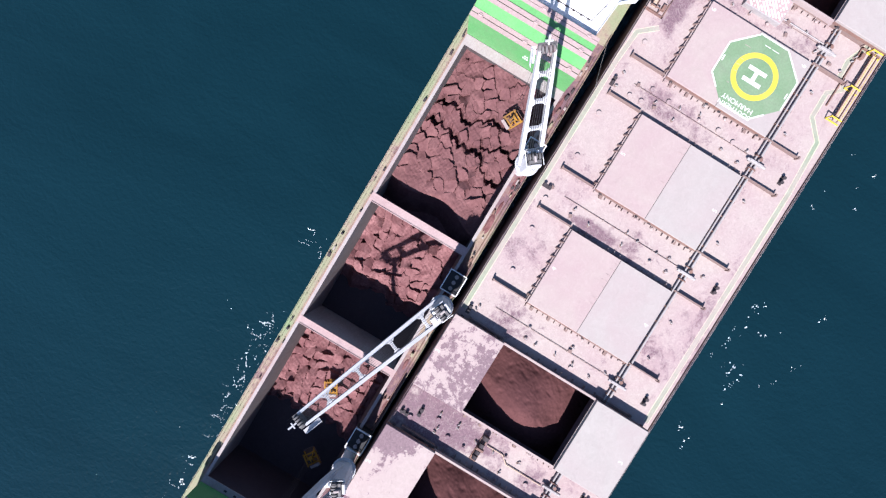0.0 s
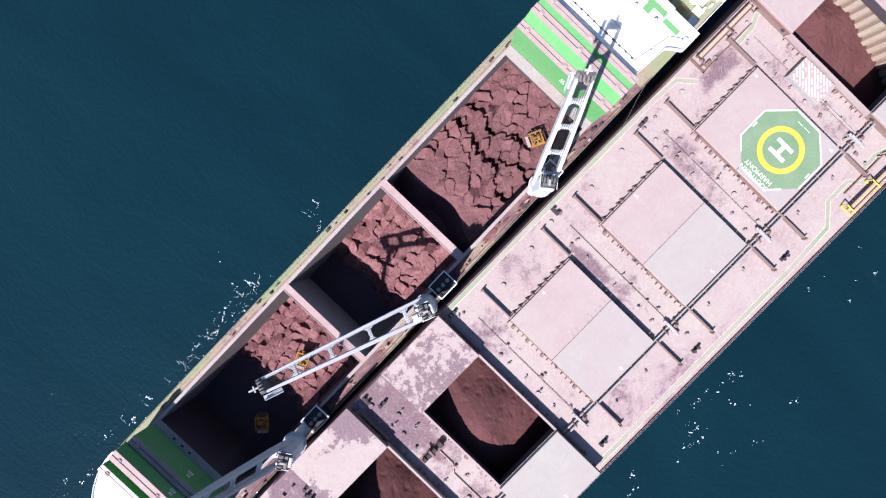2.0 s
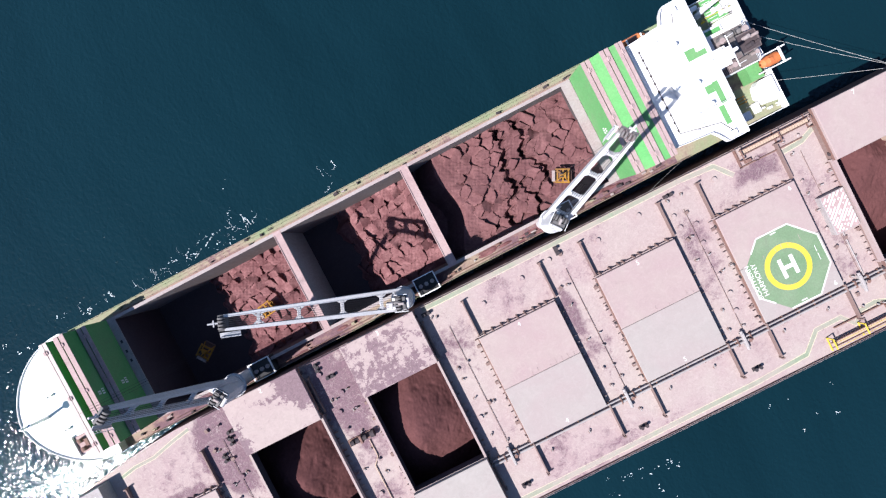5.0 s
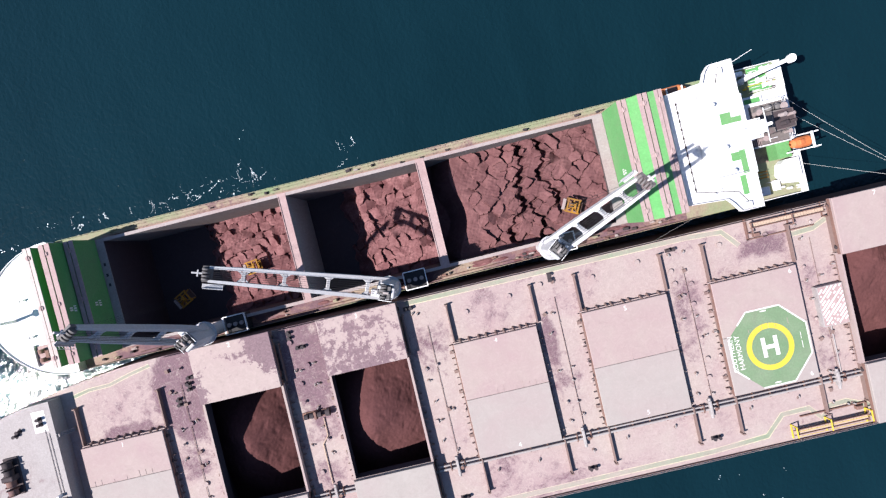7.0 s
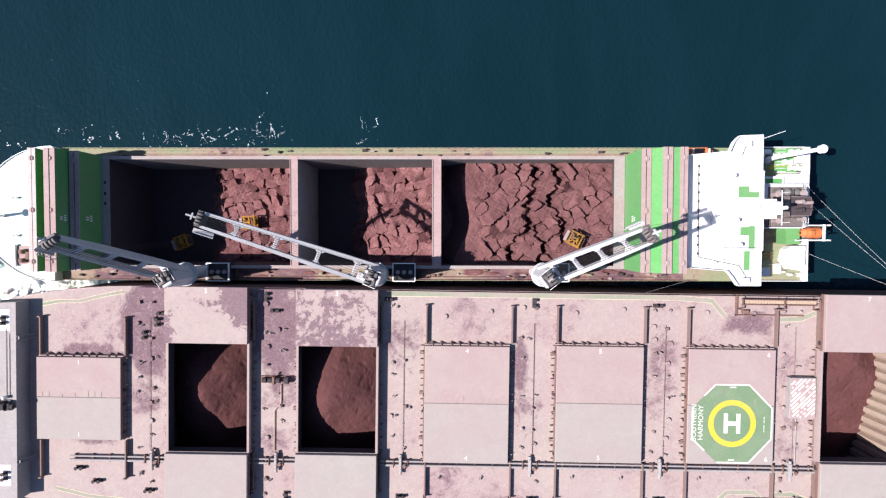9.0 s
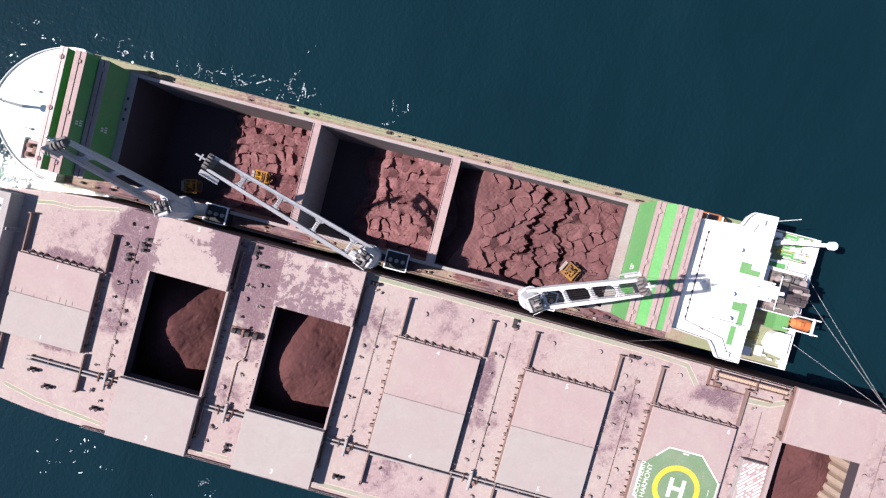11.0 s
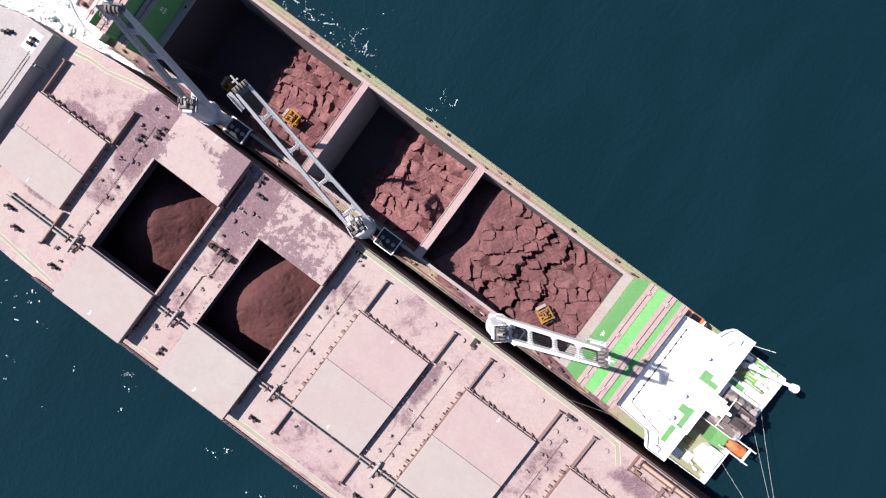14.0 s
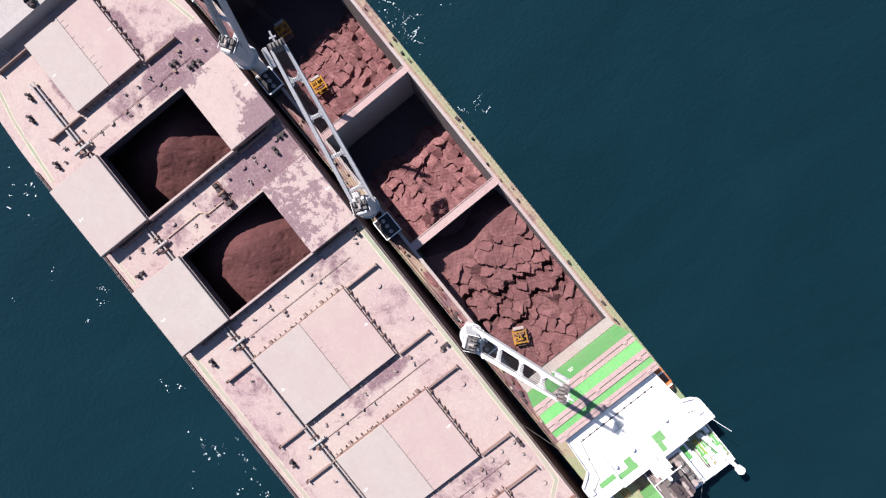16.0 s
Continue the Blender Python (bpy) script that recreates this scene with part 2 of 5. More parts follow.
TAN_PIPE = painted("tan_pipe_paint", (0.48, 0.36, 0.26), (0.36, 0.26, 0.22), 0.4, 0.0)
HULL = painted("dark_hull_paint", (0.024, 0.028, 0.036), (0.096, 0.080, 0.064), 0.3)
GREEN = painted("bright_green_cover_paint", (0.098, 0.315, 0.098), (0.215, 0.285, 0.160), 0.28, 0.0)
WALK_GREEN = painted("walkway_green_paint", (0.225, 0.270, 0.185), (0.335, 0.285, 0.250), 0.75, 0.0, wear=0.7)
WALK_LINE = painted("worn_yellow_white_line_paint", (0.62, 0.58, 0.36), (0.45, 0.38, 0.32), 0.6, 0.0)
PAD_GREEN = painted("helipad_green_paint", (0.130, 0.222, 0.115), (0.22, 0.26, 0.18), 0.4, 0.0)
SIDE_GREEN = painted("worn_green_deck_paint", (0.205, 0.262, 0.142), (0.300, 0.232, 0.178), 0.8, 0.16, spot=0.8)
SIDE_DUST = painted("tan_dust_drift", (0.33, 0.245, 0.195), (0.25, 0.15, 0.13), 0.8, 0.16, stain_colour=(0.11, 0.065, 0.07), spot=0.8)
SIDE_BROWN = painted("ore_covered_deck_paint", (0.300, 0.247, 0.180), (0.247, 0.143, 0.124), 0.8, 0.3, stain_colour=(0.098, 0.056, 0.068))
COAMING = painted("grey_coaming_paint", (0.340, 0.311, 0.296), (0.311, 0.229, 0.222), 0.5, 0.0)
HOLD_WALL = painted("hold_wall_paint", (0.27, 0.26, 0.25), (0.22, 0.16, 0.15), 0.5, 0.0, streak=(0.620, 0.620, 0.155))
# deep shade of the holds, put into the wall and floor colour
HOLD_SHADE = painted("shade_dark_wall_paint", (0.062, 0.048, 0.056), (0.05, 0.036, 0.042), 0.4, 0.0)
HOLD_GREY = painted("pale_grey_bulkhead_paint", (0.36, 0.37, 0.36), (0.27, 0.25, 0.24), 0.4, 0.0, streak=(1, 1, 0.25))
HOLD_TAN = painted("pale_tan_bulkhead_paint", (0.40, 0.32, 0.25), (0.33, 0.22, 0.18), 0.4, 0.0, streak=(1, 1, 0.3))
# walls darkened to cut bounced sunlight and deepen the holds' shade
HOLD_END = painted("darkened_wall_paint", (0.09, 0.08, 0.08), (0.07, 0.042, 0.04), 0.5, 0.0, streak=(1, 1, 0.25))
DUSTY_TOP = painted("dust_covered_edge_paint", (0.392, 0.294, 0.280), (0.329, 0.224, 0.217), 0.6, 0.05)
PALE_EDGE = painted("pale_edge_paint", (0.52, 0.46, 0.43), (0.44, 0.34, 0.31), 0.4, 0.0)
WHITE = painted("white_ship_paint", (0.80, 0.80, 0.80), (0.72, 0.69, 0.67), 0.12, 0.0, wear=0.12)
CRANE_GREY = painted("light_grey_crane_paint", (0.510, 0.518, 0.535), (0.468, 0.425, 0.408), 0.35, 0.0)
MARK_WHITE = painted("white_marking_paint", (0.74, 0.72, 0.70), (0.55, 0.47, 0.46), 0.4, 0.0)
MARK_YELLOW = painted("yellow_marking_paint", (0.629, 0.468, 0.038), (0.510, 0.383, 0.128), 0.2, 0.0)
YELLOW = painted("yellow_machine_paint", (0.44, 0.21, 0.014), (0.15, 0.08, 0.04), 0.5, 0.1)
ORANGE = painted("orange_boat_paint", (0.637, 0.170, 0.043), (0.510, 0.255, 0.170), 0.2, 0.0)
WEATHERED = painted("weathered_grey_brown_paint", (0.17, 0.155, 0.145), (0.13, 0.105, 0.10), 0.5, 0.1)
ROPE = painted("pale_rope", (0.55, 0.54, 0.52), (0.45, 0.43, 0.42), 0.3, 0.0)
SHEAVE_GREY = painted("greasy_sheave_steel", (0.075, 0.075, 0.08), (0.22, 0.20, 0.19), 0.5, 0.1)
CABLE = painted("dark_wire_rope", (0.048, 0.048, 0.052), (0.080, 0.064, 0.064), 0.3, 0.0)
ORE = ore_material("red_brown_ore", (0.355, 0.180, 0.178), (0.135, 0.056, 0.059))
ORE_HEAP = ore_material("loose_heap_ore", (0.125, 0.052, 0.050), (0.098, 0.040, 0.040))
ORE_DARK = ore_material("dark_damp_ore", (0.238, 0.117, 0.114), (0.130, 0.058, 0.060))

# ---------------------------------------------------------------- sea
def sea(hulls):
    """One sheet to the horizon, open where the hulls float in it."""
    bm = bmesh.new()
    r = 3500
    edges = []
    for loop in [[(-r, -r), (r, -r), (r, r), (-r, r)]] + hulls:
        vs = [bm.verts.new((x, y, 0)) for x, y in loop]
        edges += [bm.edges.new((vs[i], vs[(i + 1) % len(vs)])) for i in range(len(vs))]
    bmesh.ops.triangle_fill(bm, use_beauty=True, edges=edges, normal=(0, 0, 1))
    me = bpy.data.meshes.new("water")
    bm.to_mesh(me)
    bm.free()
    me.materials.append(SEA)
    tagged(new("water", me), "deep teal sea water with small wind waves", "water", kind="structure")

# ---------------------------------------------------------------- the smaller ship
SHIP = pose(0, 0, 0, 0, 0, 0.72)
DECK, RIM, Y0, Y1, YC = 7.0, 9.5, -11.3, 20.8, 4.75        # deck and coaming heights, sides and middle line
HOLDS = [(-80.6, -37.4), (-35.5, -3.6), (-1.5, 41.2)]
HY0, HY1 = -7.5, 17.7


def ship_outline(inset=0.0):
    """Half-round bow, straight sides, square stern."""
    h = 16.05 - inset
    pts = [(84.0 - inset, YC - h), (84.0 - inset, YC + h)]
    for i in range(0, 25):
        a = math.pi / 2 + math.pi * i / 24
        pts.append((-94.0 + (18.6 - inset) * math.copysign(abs(math.cos(a)) ** 1.0, math.cos(a)), YC + h * math.copysign(abs(math.sin(a)) ** 1.2, math.sin(a))))
    return pts


def small_ship():
    ship = thing("bulk_carrier", "open-hatch bulk carrier with green hatch covers alongside", "ship", SHIP)
    out = ship_outline()
    part("hull", Build().prism(out, -11, DECK - 0.3, caps=False), HULL, ship, "dark painted hull side")
    # decks
    part("side_deck", Build().box(-94, 57, HY1 + 0.6, Y1, DECK - 0.3, DECK), SIDE_GREEN, ship, "worn green side deck with ore dust")
    part("dust_band", Build().box(-82, 52, HY1 + 0.78, HY1 + 1.75, DECK, DECK + 0.02), SIDE_DUST, ship, "band of tan ore dust along the coaming")
    part("side_deck", Build().box(-94, 57, Y0, HY0 - 0.6, DECK - 0.3, DECK), SIDE_BROWN, ship, "side deck covered in spilled ore")
    part("after_deck", Build().box(42.2, 84.0, HY0 - 0.59, HY1 + 0.59, DECK - 0.3, DECK), SIDE_GREEN, ship, "green painted after deck")
    for ya, yb in ((Y0, HY0 - 0.6), (HY1 + 0.6, Y1)):
        part("after_deck", Build().box(57.01, 84.0, ya, yb, DECK - 0.3, DECK), SIDE_GREEN, ship)
    part("fore_deck", Build().box(-94, -80.9, HY0 - 0.59, HY1 + 0.59, DECK - 0.3, DECK), DUSTY_TOP, ship)
    # raised forecastle
    bow = [p for p in out if p[0] < -93.9]
    part("forecastle", Build().prism(bow, DECK - 0.31, DECK + 2.6), WHITE, ship, "white painted forecastle deck")
    rim = [(x * 1.0, y) for x, y in bow]
    for p, q in zip(rim, rim[1:]):
        part("bulwark", Build().beam((*p, DECK + 2.8), (*q, DECK + 2.8), 0.12, 0.5), WHITE, ship)
    # hull side rails
    for y in (Y0 + 0.15, Y1 - 0.15):
        for z, t in ((1.05, 0.05), (0.55, 0.03)):
            part("rail", Build().box(-93, 60, y - t, y + t, DECK + z - t, DECK + z + t), SIDE_GREEN, ship)
        b = Build()
        for i in range(103):
            x = -93 + 1.5 * i
            b.box(x - 0.04, x + 0.04, y - 0.04, y + 0.04, DECK, DECK + 1.02)
        tagged(part("stanchion", b, SIDE_GREEN, ship), kind="stuff")
    for k, (x0, x1) in enumerate(HOLDS):
        # walls of the hold, sloped lower plates, coaming with a top flange
        w = 0.35
        # first and third forward walls carry shade in their colour
        part("hold_wall", Build().box(x0 - w, x0, HY0 - w, HY1 + w, -10, RIM - 0.15), (HOLD_SHADE, HOLD_GREY, HOLD_SHADE)[k], ship)
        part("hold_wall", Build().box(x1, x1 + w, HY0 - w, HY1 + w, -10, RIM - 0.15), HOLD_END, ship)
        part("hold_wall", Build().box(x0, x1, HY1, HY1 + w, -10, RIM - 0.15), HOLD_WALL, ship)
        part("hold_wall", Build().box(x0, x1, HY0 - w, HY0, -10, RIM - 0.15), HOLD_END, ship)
        for ya, yb in ((HY1, HY1 + 0.75), (HY0 - 0.75, HY0)):
            part("coaming", Build().box(x0 - 0.05, x1 + 0.05, ya, yb, RIM - 0.15, RIM), COAMING, ship, "grey coaming flange dusted with ore")
        for i in range(int((x1 - x0) / 1.8)):
            x = x0 + 0.9 + 1.8 * i
            part("coaming_stay", Build().box(x - 0.04, x + 0.04, HY1 + w, HY1 + 0.7, DECK, RIM - 0.16), COAMING, ship)
            part("coaming_stay", Build().box(x - 0.04, x + 0.04, HY0 - 0.7, HY0 - w, DECK, RIM - 0.16), COAMING, ship)
        # the floor's colour holds the shade that lies over it
        part("hold_floor", Build().box(x0 - w, x1 + w, HY0 - w, HY1 + w, -10.4, -10), HOLD_SHADE, ship, "bare hold floor, coloured dark as shade")
    for x0, x1 in ((-37.45, -35.45), (-3.65, -1.45)):
        b = Build().box(x0, x1, HY0 - 0.75, HY1 + 0.75, RIM - 0.14, RIM + 0.04)
        b.box(x0 + 0.05, x0 + 0.2, HY0, HY1, RIM + 0.04, RIM + 0.22)
        b.box(x1 - 0.2, x1 - 0.05, HY0, HY1, RIM + 0.04, RIM + 0.22)
        part("cross_deck", b, DUSTY_TOP, ship, "narrow cross deck dusted with ore between the holds")
    part("end_coaming", Build().box(-82.45, -80.55, HY0 - 0.75, HY1 + 0.75, RIM - 0.14, RIM), COAMING, ship, "grey end coaming")
    part("end_coaming", Build().box(39.4, 41.9, HY0 - 0.75, HY1 + 0.75, RIM - 0.14, RIM + 0.01), COAMING, ship, "pale end coaming")
    return ship


small_ship()


def folded_pair(x, z1, thick, label, top=DUSTY_TOP, lean=0.0, drop=0.0):
    """Two hatch panels folded upright, back to back, with dusty top edges and hinges."""
    z0, y0, y1 = RIM + 0.05, HY0 - 0.8, HY1 + 0.8
    h = thick * 0.42
    cover = thing("folded_hatch_cover", label, "hatch cover", SHIP, group="folded hatch covers")
    for i, xa in enumerate((x, x + thick - h)):
        b = Build().box(xa, xa + h, y0, y1, z0, z1 - 0.12)
        if lean and i == 0:      # its forward face leans to the pair before it, shaped to fit the camera's view
            b.add([(xx, y, zz) for y in (y0, y1) for xx, zz in ((x - lean, z1 - drop - 0.6), (x - lean, z1 - drop), (x - 0.02, z1 - 0.14), (x - 0.02, z1 - 3.0))],
                  [(0, 1, 2, 3), (7, 6, 5, 4), (0, 4, 5, 1), (1, 5, 6, 2), (2, 6, 7, 3), (3, 7, 4, 0)])
        panel = part("panel", b, GREEN, cover)
        part("top_edge", Build().box(xa - 0.06, xa + h + 0.06, y0 - 0.05, y1 + 0.05, z1 - 0.12, z1), top, panel, "steel edge covered in pink ore dust" if top is DUSTY_TOP else "pale steel edge")
    for y in (y0 + 2.2, (y0 + y1) / 2, y1 - 2.2):
        b = Build().box(x + h - 0.3, x + thick - h + 0.3, y - 0.35, y + 0.35, z1 - 0.3, z1 + 0.22)
        b.cyl((x + thick / 2, y - 0.5, z1 + 0.2), (x + thick / 2, y + 0.5, z1 + 0.2), 0.16)
        part("hinge", b, DUSTY_TOP, cover)
    return cover


folded_pair(-84.6, 17.2, 2.1, "green steel folding hatch panels standing upright in shade")
folded_pair(-87.3, 21.2, 2.35, "green folding hatch panels standing upright with dusty edges")
folded_pair(-90.75, 21.2, 1.6, "green folding hatch panels standing upright with pale edges", PALE_EDGE)
folded_pair(41.95, 20.3, 1.95, "bright green folding hatch panels standing upright in sun")
folded_pair(45.75, 22.3, 2.0, "bright green folding hatch panels standing upright in sun", lean=1.75, drop=2.2)
folded_pair(49.4, 22.3, 1.55, "bright green folding hatch panels standing upright in sun", lean=1.4, drop=0.35)


# ---------------------------------------------------------------- cargo
def ore_bed(name, x0, x1, y0, y1, z, material, cell, seed, label, shape=None, turn=0.6, step=0.2, rise=0.2, tilt=0.14, level=0.5, lumps=0.06):
    """A bed of caked ore: blocky slabs that tilt and overlap like shingles, with broken steps between them."""
    rng = np.random.RandomState(seed)
    nx, ny = int((x1 - x0) / step), int((y1 - y0) / step)
    X, Y = np.meshgrid(np.linspace(x0, x1, nx + 1), np.linspace(y0, y1, ny + 1), indexing="ij")
    # slightly bent, turned cells
    wx = X + 0.5 * np.sin(Y * 0.31 + seed) + 0.02 * np.sin(Y * 3.1 + X * 1.7)
    wy = Y + 0.5 * np.sin(X * 0.27 + 2 * seed) + 0.02 * np.sin(X * 2.9 - Y * 1.6)
    c, s = math.cos(turn), math.sin(turn)
    n = 40
    tx, ty, tz = rng.normal(0, tilt, (n, n)), rng.normal(0, tilt, (n, n)), rng.uniform(-0.5, 0.5, (n, n))
    jx, jy = rng.uniform(-0.3, 0.3, (n, n)), rng.uniform(-0.3, 0.3, (n, n))
    long_way = rng.uniform(0.75, 1.35, (n, n))
    U, V = (c * wx + s * wy) / cell, (-s * wx + c * wy) / cell
    iu, iv = np.floor(U).astype(int), np.floor(V).astype(int)
    best, second = np.full(X.shape, 1e9), np.full(X.shape, 1e9)
    H, mark = np.zeros(X.shape), np.zeros(X.shape)
    for du in (-1, 0, 1):
        for dv in (-1, 0, 1):
            p, q = (iu + du) % n, (iv + dv) % n
            a, b = U - (iu + du + 0.5 + jx[p, q]), V - (iv + dv + 0.5 + jy[p, q])
            d = np.maximum(np.abs(a) * long_way[p, q], np.abs(b) / long_way[p, q])
            near = d < best
            h = level * tz[p, q] + cell * ((rise * c + tx[p, q]) * a + (-rise * s + ty[p, q]) * b)
            second = np.where(near, best, np.minimum(second, d))
            best = np.where(near, d, best)
            H, mark = np.where(near, h, H), np.where(near, tz[p, q], mark)
    # slabs crumble to loose ore in places
    fold = np.sin(X * 0.45 + seed + 1.3 * np.sin(Y * 0.4)) * np.sin(Y * 0.51 + 1.7 * seed + np.sin(X * 0.33))
    firm = np.clip(0.85 + 1.1 * fold, 0.2, 1)
    crumb = np.sin(X * 2.3 + 2 * np.sin(Y * 1.1 + seed)) * np.sin(Y * 2.6 + 2 * np.sin(X * 0.9)) + 0.6 * np.sin(X * 4.9 + Y * 2.2 + seed) * np.sin(Y * 5.3 - X * 1.3)
    crack = np.clip(1 - (second - best) * cell / 0.35, 0, 1) * np.clip(mark * 3, 0, 1)
    Z = z + firm * H - 0.12 * crack * firm + lumps * crumb * (1.4 - firm) + 0.005 * rng.normal(0, 1, X.shape)
    Z += 0.5 * np.sin(X * 0.23 + seed) * np.cos(Y * 0.31 + seed)
    if shape:
        Z = Z + shape(X, Y, firm * H)
    v = np.stack([X, Y, Z], -1).reshape(-1, 3)
    i = np.arange(nx * (ny + 1)).reshape(nx, ny + 1)[:, :-1].ravel()
    f = np.stack([i, i + ny + 1, i + ny + 2, i + 1], 1)
    me = bpy.data.meshes.new(name)
    me.from_pydata(v.tolist(), [], f.tolist())
    me.materials.append(material)
    ob = new(name, me)
    ob.matrix_world = SHIP
    return tagged(ob, label, "ore", kind="stuff")


def slump(X, Y, slab):
    """The third hold's ore falls away towards the forward bulkhead, and lies smooth there."""
    edge = 5.2 + 1.4 * np.sin(Y * 0.35 + 0.5) - 0.010 * (Y - 8) ** 2
    fall = np.clip((edge - X) / 5.0, 0, 1)
    smooth = np.clip((9.5 - X) / 3.0, 0, 1)
    near_end = np.clip((X - 36) / 5.0, 0, 1)
    # ravines placed to fit the camera's view, crooked across the hold
    dig = np.zeros(X.shape)
    for along, across, w in (((-7.5, -4, -0.8, 1.5, 7.3, 12, 17.7), (16.5, 15.6, 17.9, 20.8, 20.1, 22.4, 21.6), 0.7),
                             ((-0.8, 2.1, 5.6, 8.4, 12.5, 17.7), (27.1, 30.0, 28.2, 25.3, 28.2, 26.8), 0.65),
                             ((-7.5, -3, 1, 3), (22.5, 24.5, 22.0, 23.5), 0.5)):
        line = np.interp(Y, along, across) + 0.35 * np.arcsin(np.sin(Y * 2.4)) + 0.2 * np.sin(Y * 5.1)
        ends = np.clip((Y - along[0]) / 1.5 + 0.3, 0, 1) * np.clip((along[-1] - Y) / 1.5 + 0.3, 0, 1)
        dig = np.maximum(dig, np.clip(1.5 - np.abs(X - line) / w, 0, 1) * ends * (0.65 + 0.35 * np.sin(Y * 0.9 + w * 9)))
    return -6.0 * fall - 3.4 * dig - slab * np.maximum(smooth, 0.5 * near_end)


def dug_face(line):
    """Drops the ore forward of a crooked line onto the floor coloured as shade."""
    def fall(X, Y, slab):
        edge = line + 0.9 * np.sin(Y * 0.5 + line) + 0.4 * np.sin(Y * 1.7)
        return -np.clip((edge - X) * 0.8, 0, 6.0)
    return fall


ore_bed("ore_cargo", -80.6, -37.4, HY0, HY1, -8.0, ORE, 2.5, 3, "caked red-brown ore lumps on the hold floor", turn=0.22, rise=0.12, tilt=0.34, level=0.8, shape=dug_face(-61.0))
ore_bed("ore_cargo", -35.5, -3.6, HY0, HY1, -6.0, ORE, 2.7, 5, "caked red-brown ore lumps on the hold floor", turn=0.20, rise=0.1, tilt=0.30, level=0.7, shape=dug_face(-20.5))
ore_bed("ore_cargo", -1.5, 41.2, HY0, HY1, 2.4, ORE_DARK, 2.8, 8, "dark damp ore broken into tilted slabs", shape=slump, turn=0.75, rise=0.16, tilt=0.34, level=0.9)


# ---------------------------------------------------------------- cranes
FOOT = 13.0           # jib foot above the deck


def jib_pose(slew, luff):
    """The jib's pose on its crane: slew from the ship's forward end, luff above level, in degrees."""
    return pose(0, 0, FOOT) @ pose(0, 0, 0, 0, 0, slew) @ pose(0, 0, 0, 0, -luff, 0)


def crane(x, slew, luff, JIB):
    y = -9.0
    c = thing("deck_crane", "light grey ship's deck crane with twin-girder jib", "crane", SHIP @ pose(x, y, DECK), group="deck cranes")
    b = Build().lathe([(1.55, 0), (1.45, 9.5), (2.1, 10.6), (2.25, 10.6), (2.25, 11.0)], 28)
    part("pedestal", b, CRANE_GREY, c)
    turn = pose(0, 0, 0, 0, 0, slew)
    b = Build().prism([(turn @ Vector((px, py, 0)))[:2] for px, py in ((1.9, -1.7), (1.9, 1.7), (0.6, 2.1), (-1.9, 1.8), (-2.3, 0), (-1.9, -1.8), (0.6, -2.1))], 11.0, 19.0,
                      top_pts=[(turn @ Vector((px, py, 0)))[:2] for px, py in ((0.9, -1.5), (0.9, 1.5), (0.3, 1.7), (-1.7, 1.5), (-2.0, 0), (-1.7, -1.5), (0.3, -1.7))])
    housing = part("housing", b, CRANE_GREY, c, "tapered crane house", 0.12)
    m = turn
    b = Build()
    b.box(-1.4, 1.2, -1.5, 1.5, 19.0, 19.25, m)
    for dy in (-1.0, -0.35, 0.35, 1.0):
        part("sheave", Build().cyl(m @ Vector((0.2, dy - 0.18, 20.3)), m @ Vector((0.2, dy + 0.18, 20.3)), 0.75, n=18), SHEAVE_GREY, c)
    b.box(-1.2, -0.6, -1.3, 1.3, 19.25, 20.6, m)
    b.box(-0.3, 0.7, -1.55, -1.4, 19.2, 21.2, m)
    b.box(-0.3, 0.7, 1.4, 1.55, 19.2, 21.2, m)
    part("winch_drum", Build().cyl(m @ Vector((-1.7, -1.0, 19.9)), m @ Vector((-1.7, 1.0, 19.9)), 0.42, n=14), CRANE_GREY, c)
    part("head_ladder", Build().box(-2.25, -2.15, -0.35, -0.27, 12.0, 19.9, m).box(-2.25, -2.15, 0.27, 0.35, 12.0, 19.9, m), WHITE, c)
    for dy in (-1.75, 1.75):
        part("head_rail", Build().cyl(m @ Vector((-1.7, dy, 20.1)), m @ Vector((1.1, dy, 20.1)), 0.07, n=6), WHITE, c)
    part("floodlight", Build().box(0.9, 1.5, -1.2, -0.6, 19.3, 19.9, m, 0.1), WHITE, c)
    part("floodlight", Build().box(0.9, 1.5, 0.6, 1.2, 19.3, 19.9, m, 0.1), WHITE, c)
    part("hose_box", Build().box(-1.0, 0.2, -0.25, 0.25, 20.6, 21.3, m, 0.1), COAMING, c)
    part("sheave_head", b, SHEAVE_GREY, c, "dark steel sheave bracket on the crane head")
    b = Build().box(1.9, 3.3, 0.2, 1.7, 13.5, 15.9, m, 0.2)
    cab = part("cab", b, CRANE_GREY, c)
    part("cab_window", Build().box(3.3, 3.34, 0.35, 1.55, 14.2, 15.6, m), DARK_STEEL, cab)
    b = Build()
    for k in range(8):
        a = 2 * math.pi * k / 8
        b.cyl((2.6 * math.cos(a), 2.6 * math.sin(a), 10.7), (2.6 * math.cos(a), 2.6 * math.sin(a), 11.8), 0.04, n=6)
    for r in (11.8, 11.3):
        for k in range(16):
            a, a2 = 2 * math.pi * k / 16, 2 * math.pi * (k + 1) / 16
            b.cyl((2.6 * math.cos(a), 2.6 * math.sin(a), r), (2.6 * math.cos(a2), 2.6 * math.sin(a2), r), 0.035, n=6)
    b.cyl((0, 0, 10.6), (0, 0, 10.66), 2.7, n=24)
    part("platform", b, CRANE_GREY, c)
    # the jib lies along x of its own space
    jib = part("jib", Build().cyl((0, -2.3, 0), (0, 2.3, 0), 0.45, n=16), CRANE_GREY, c)
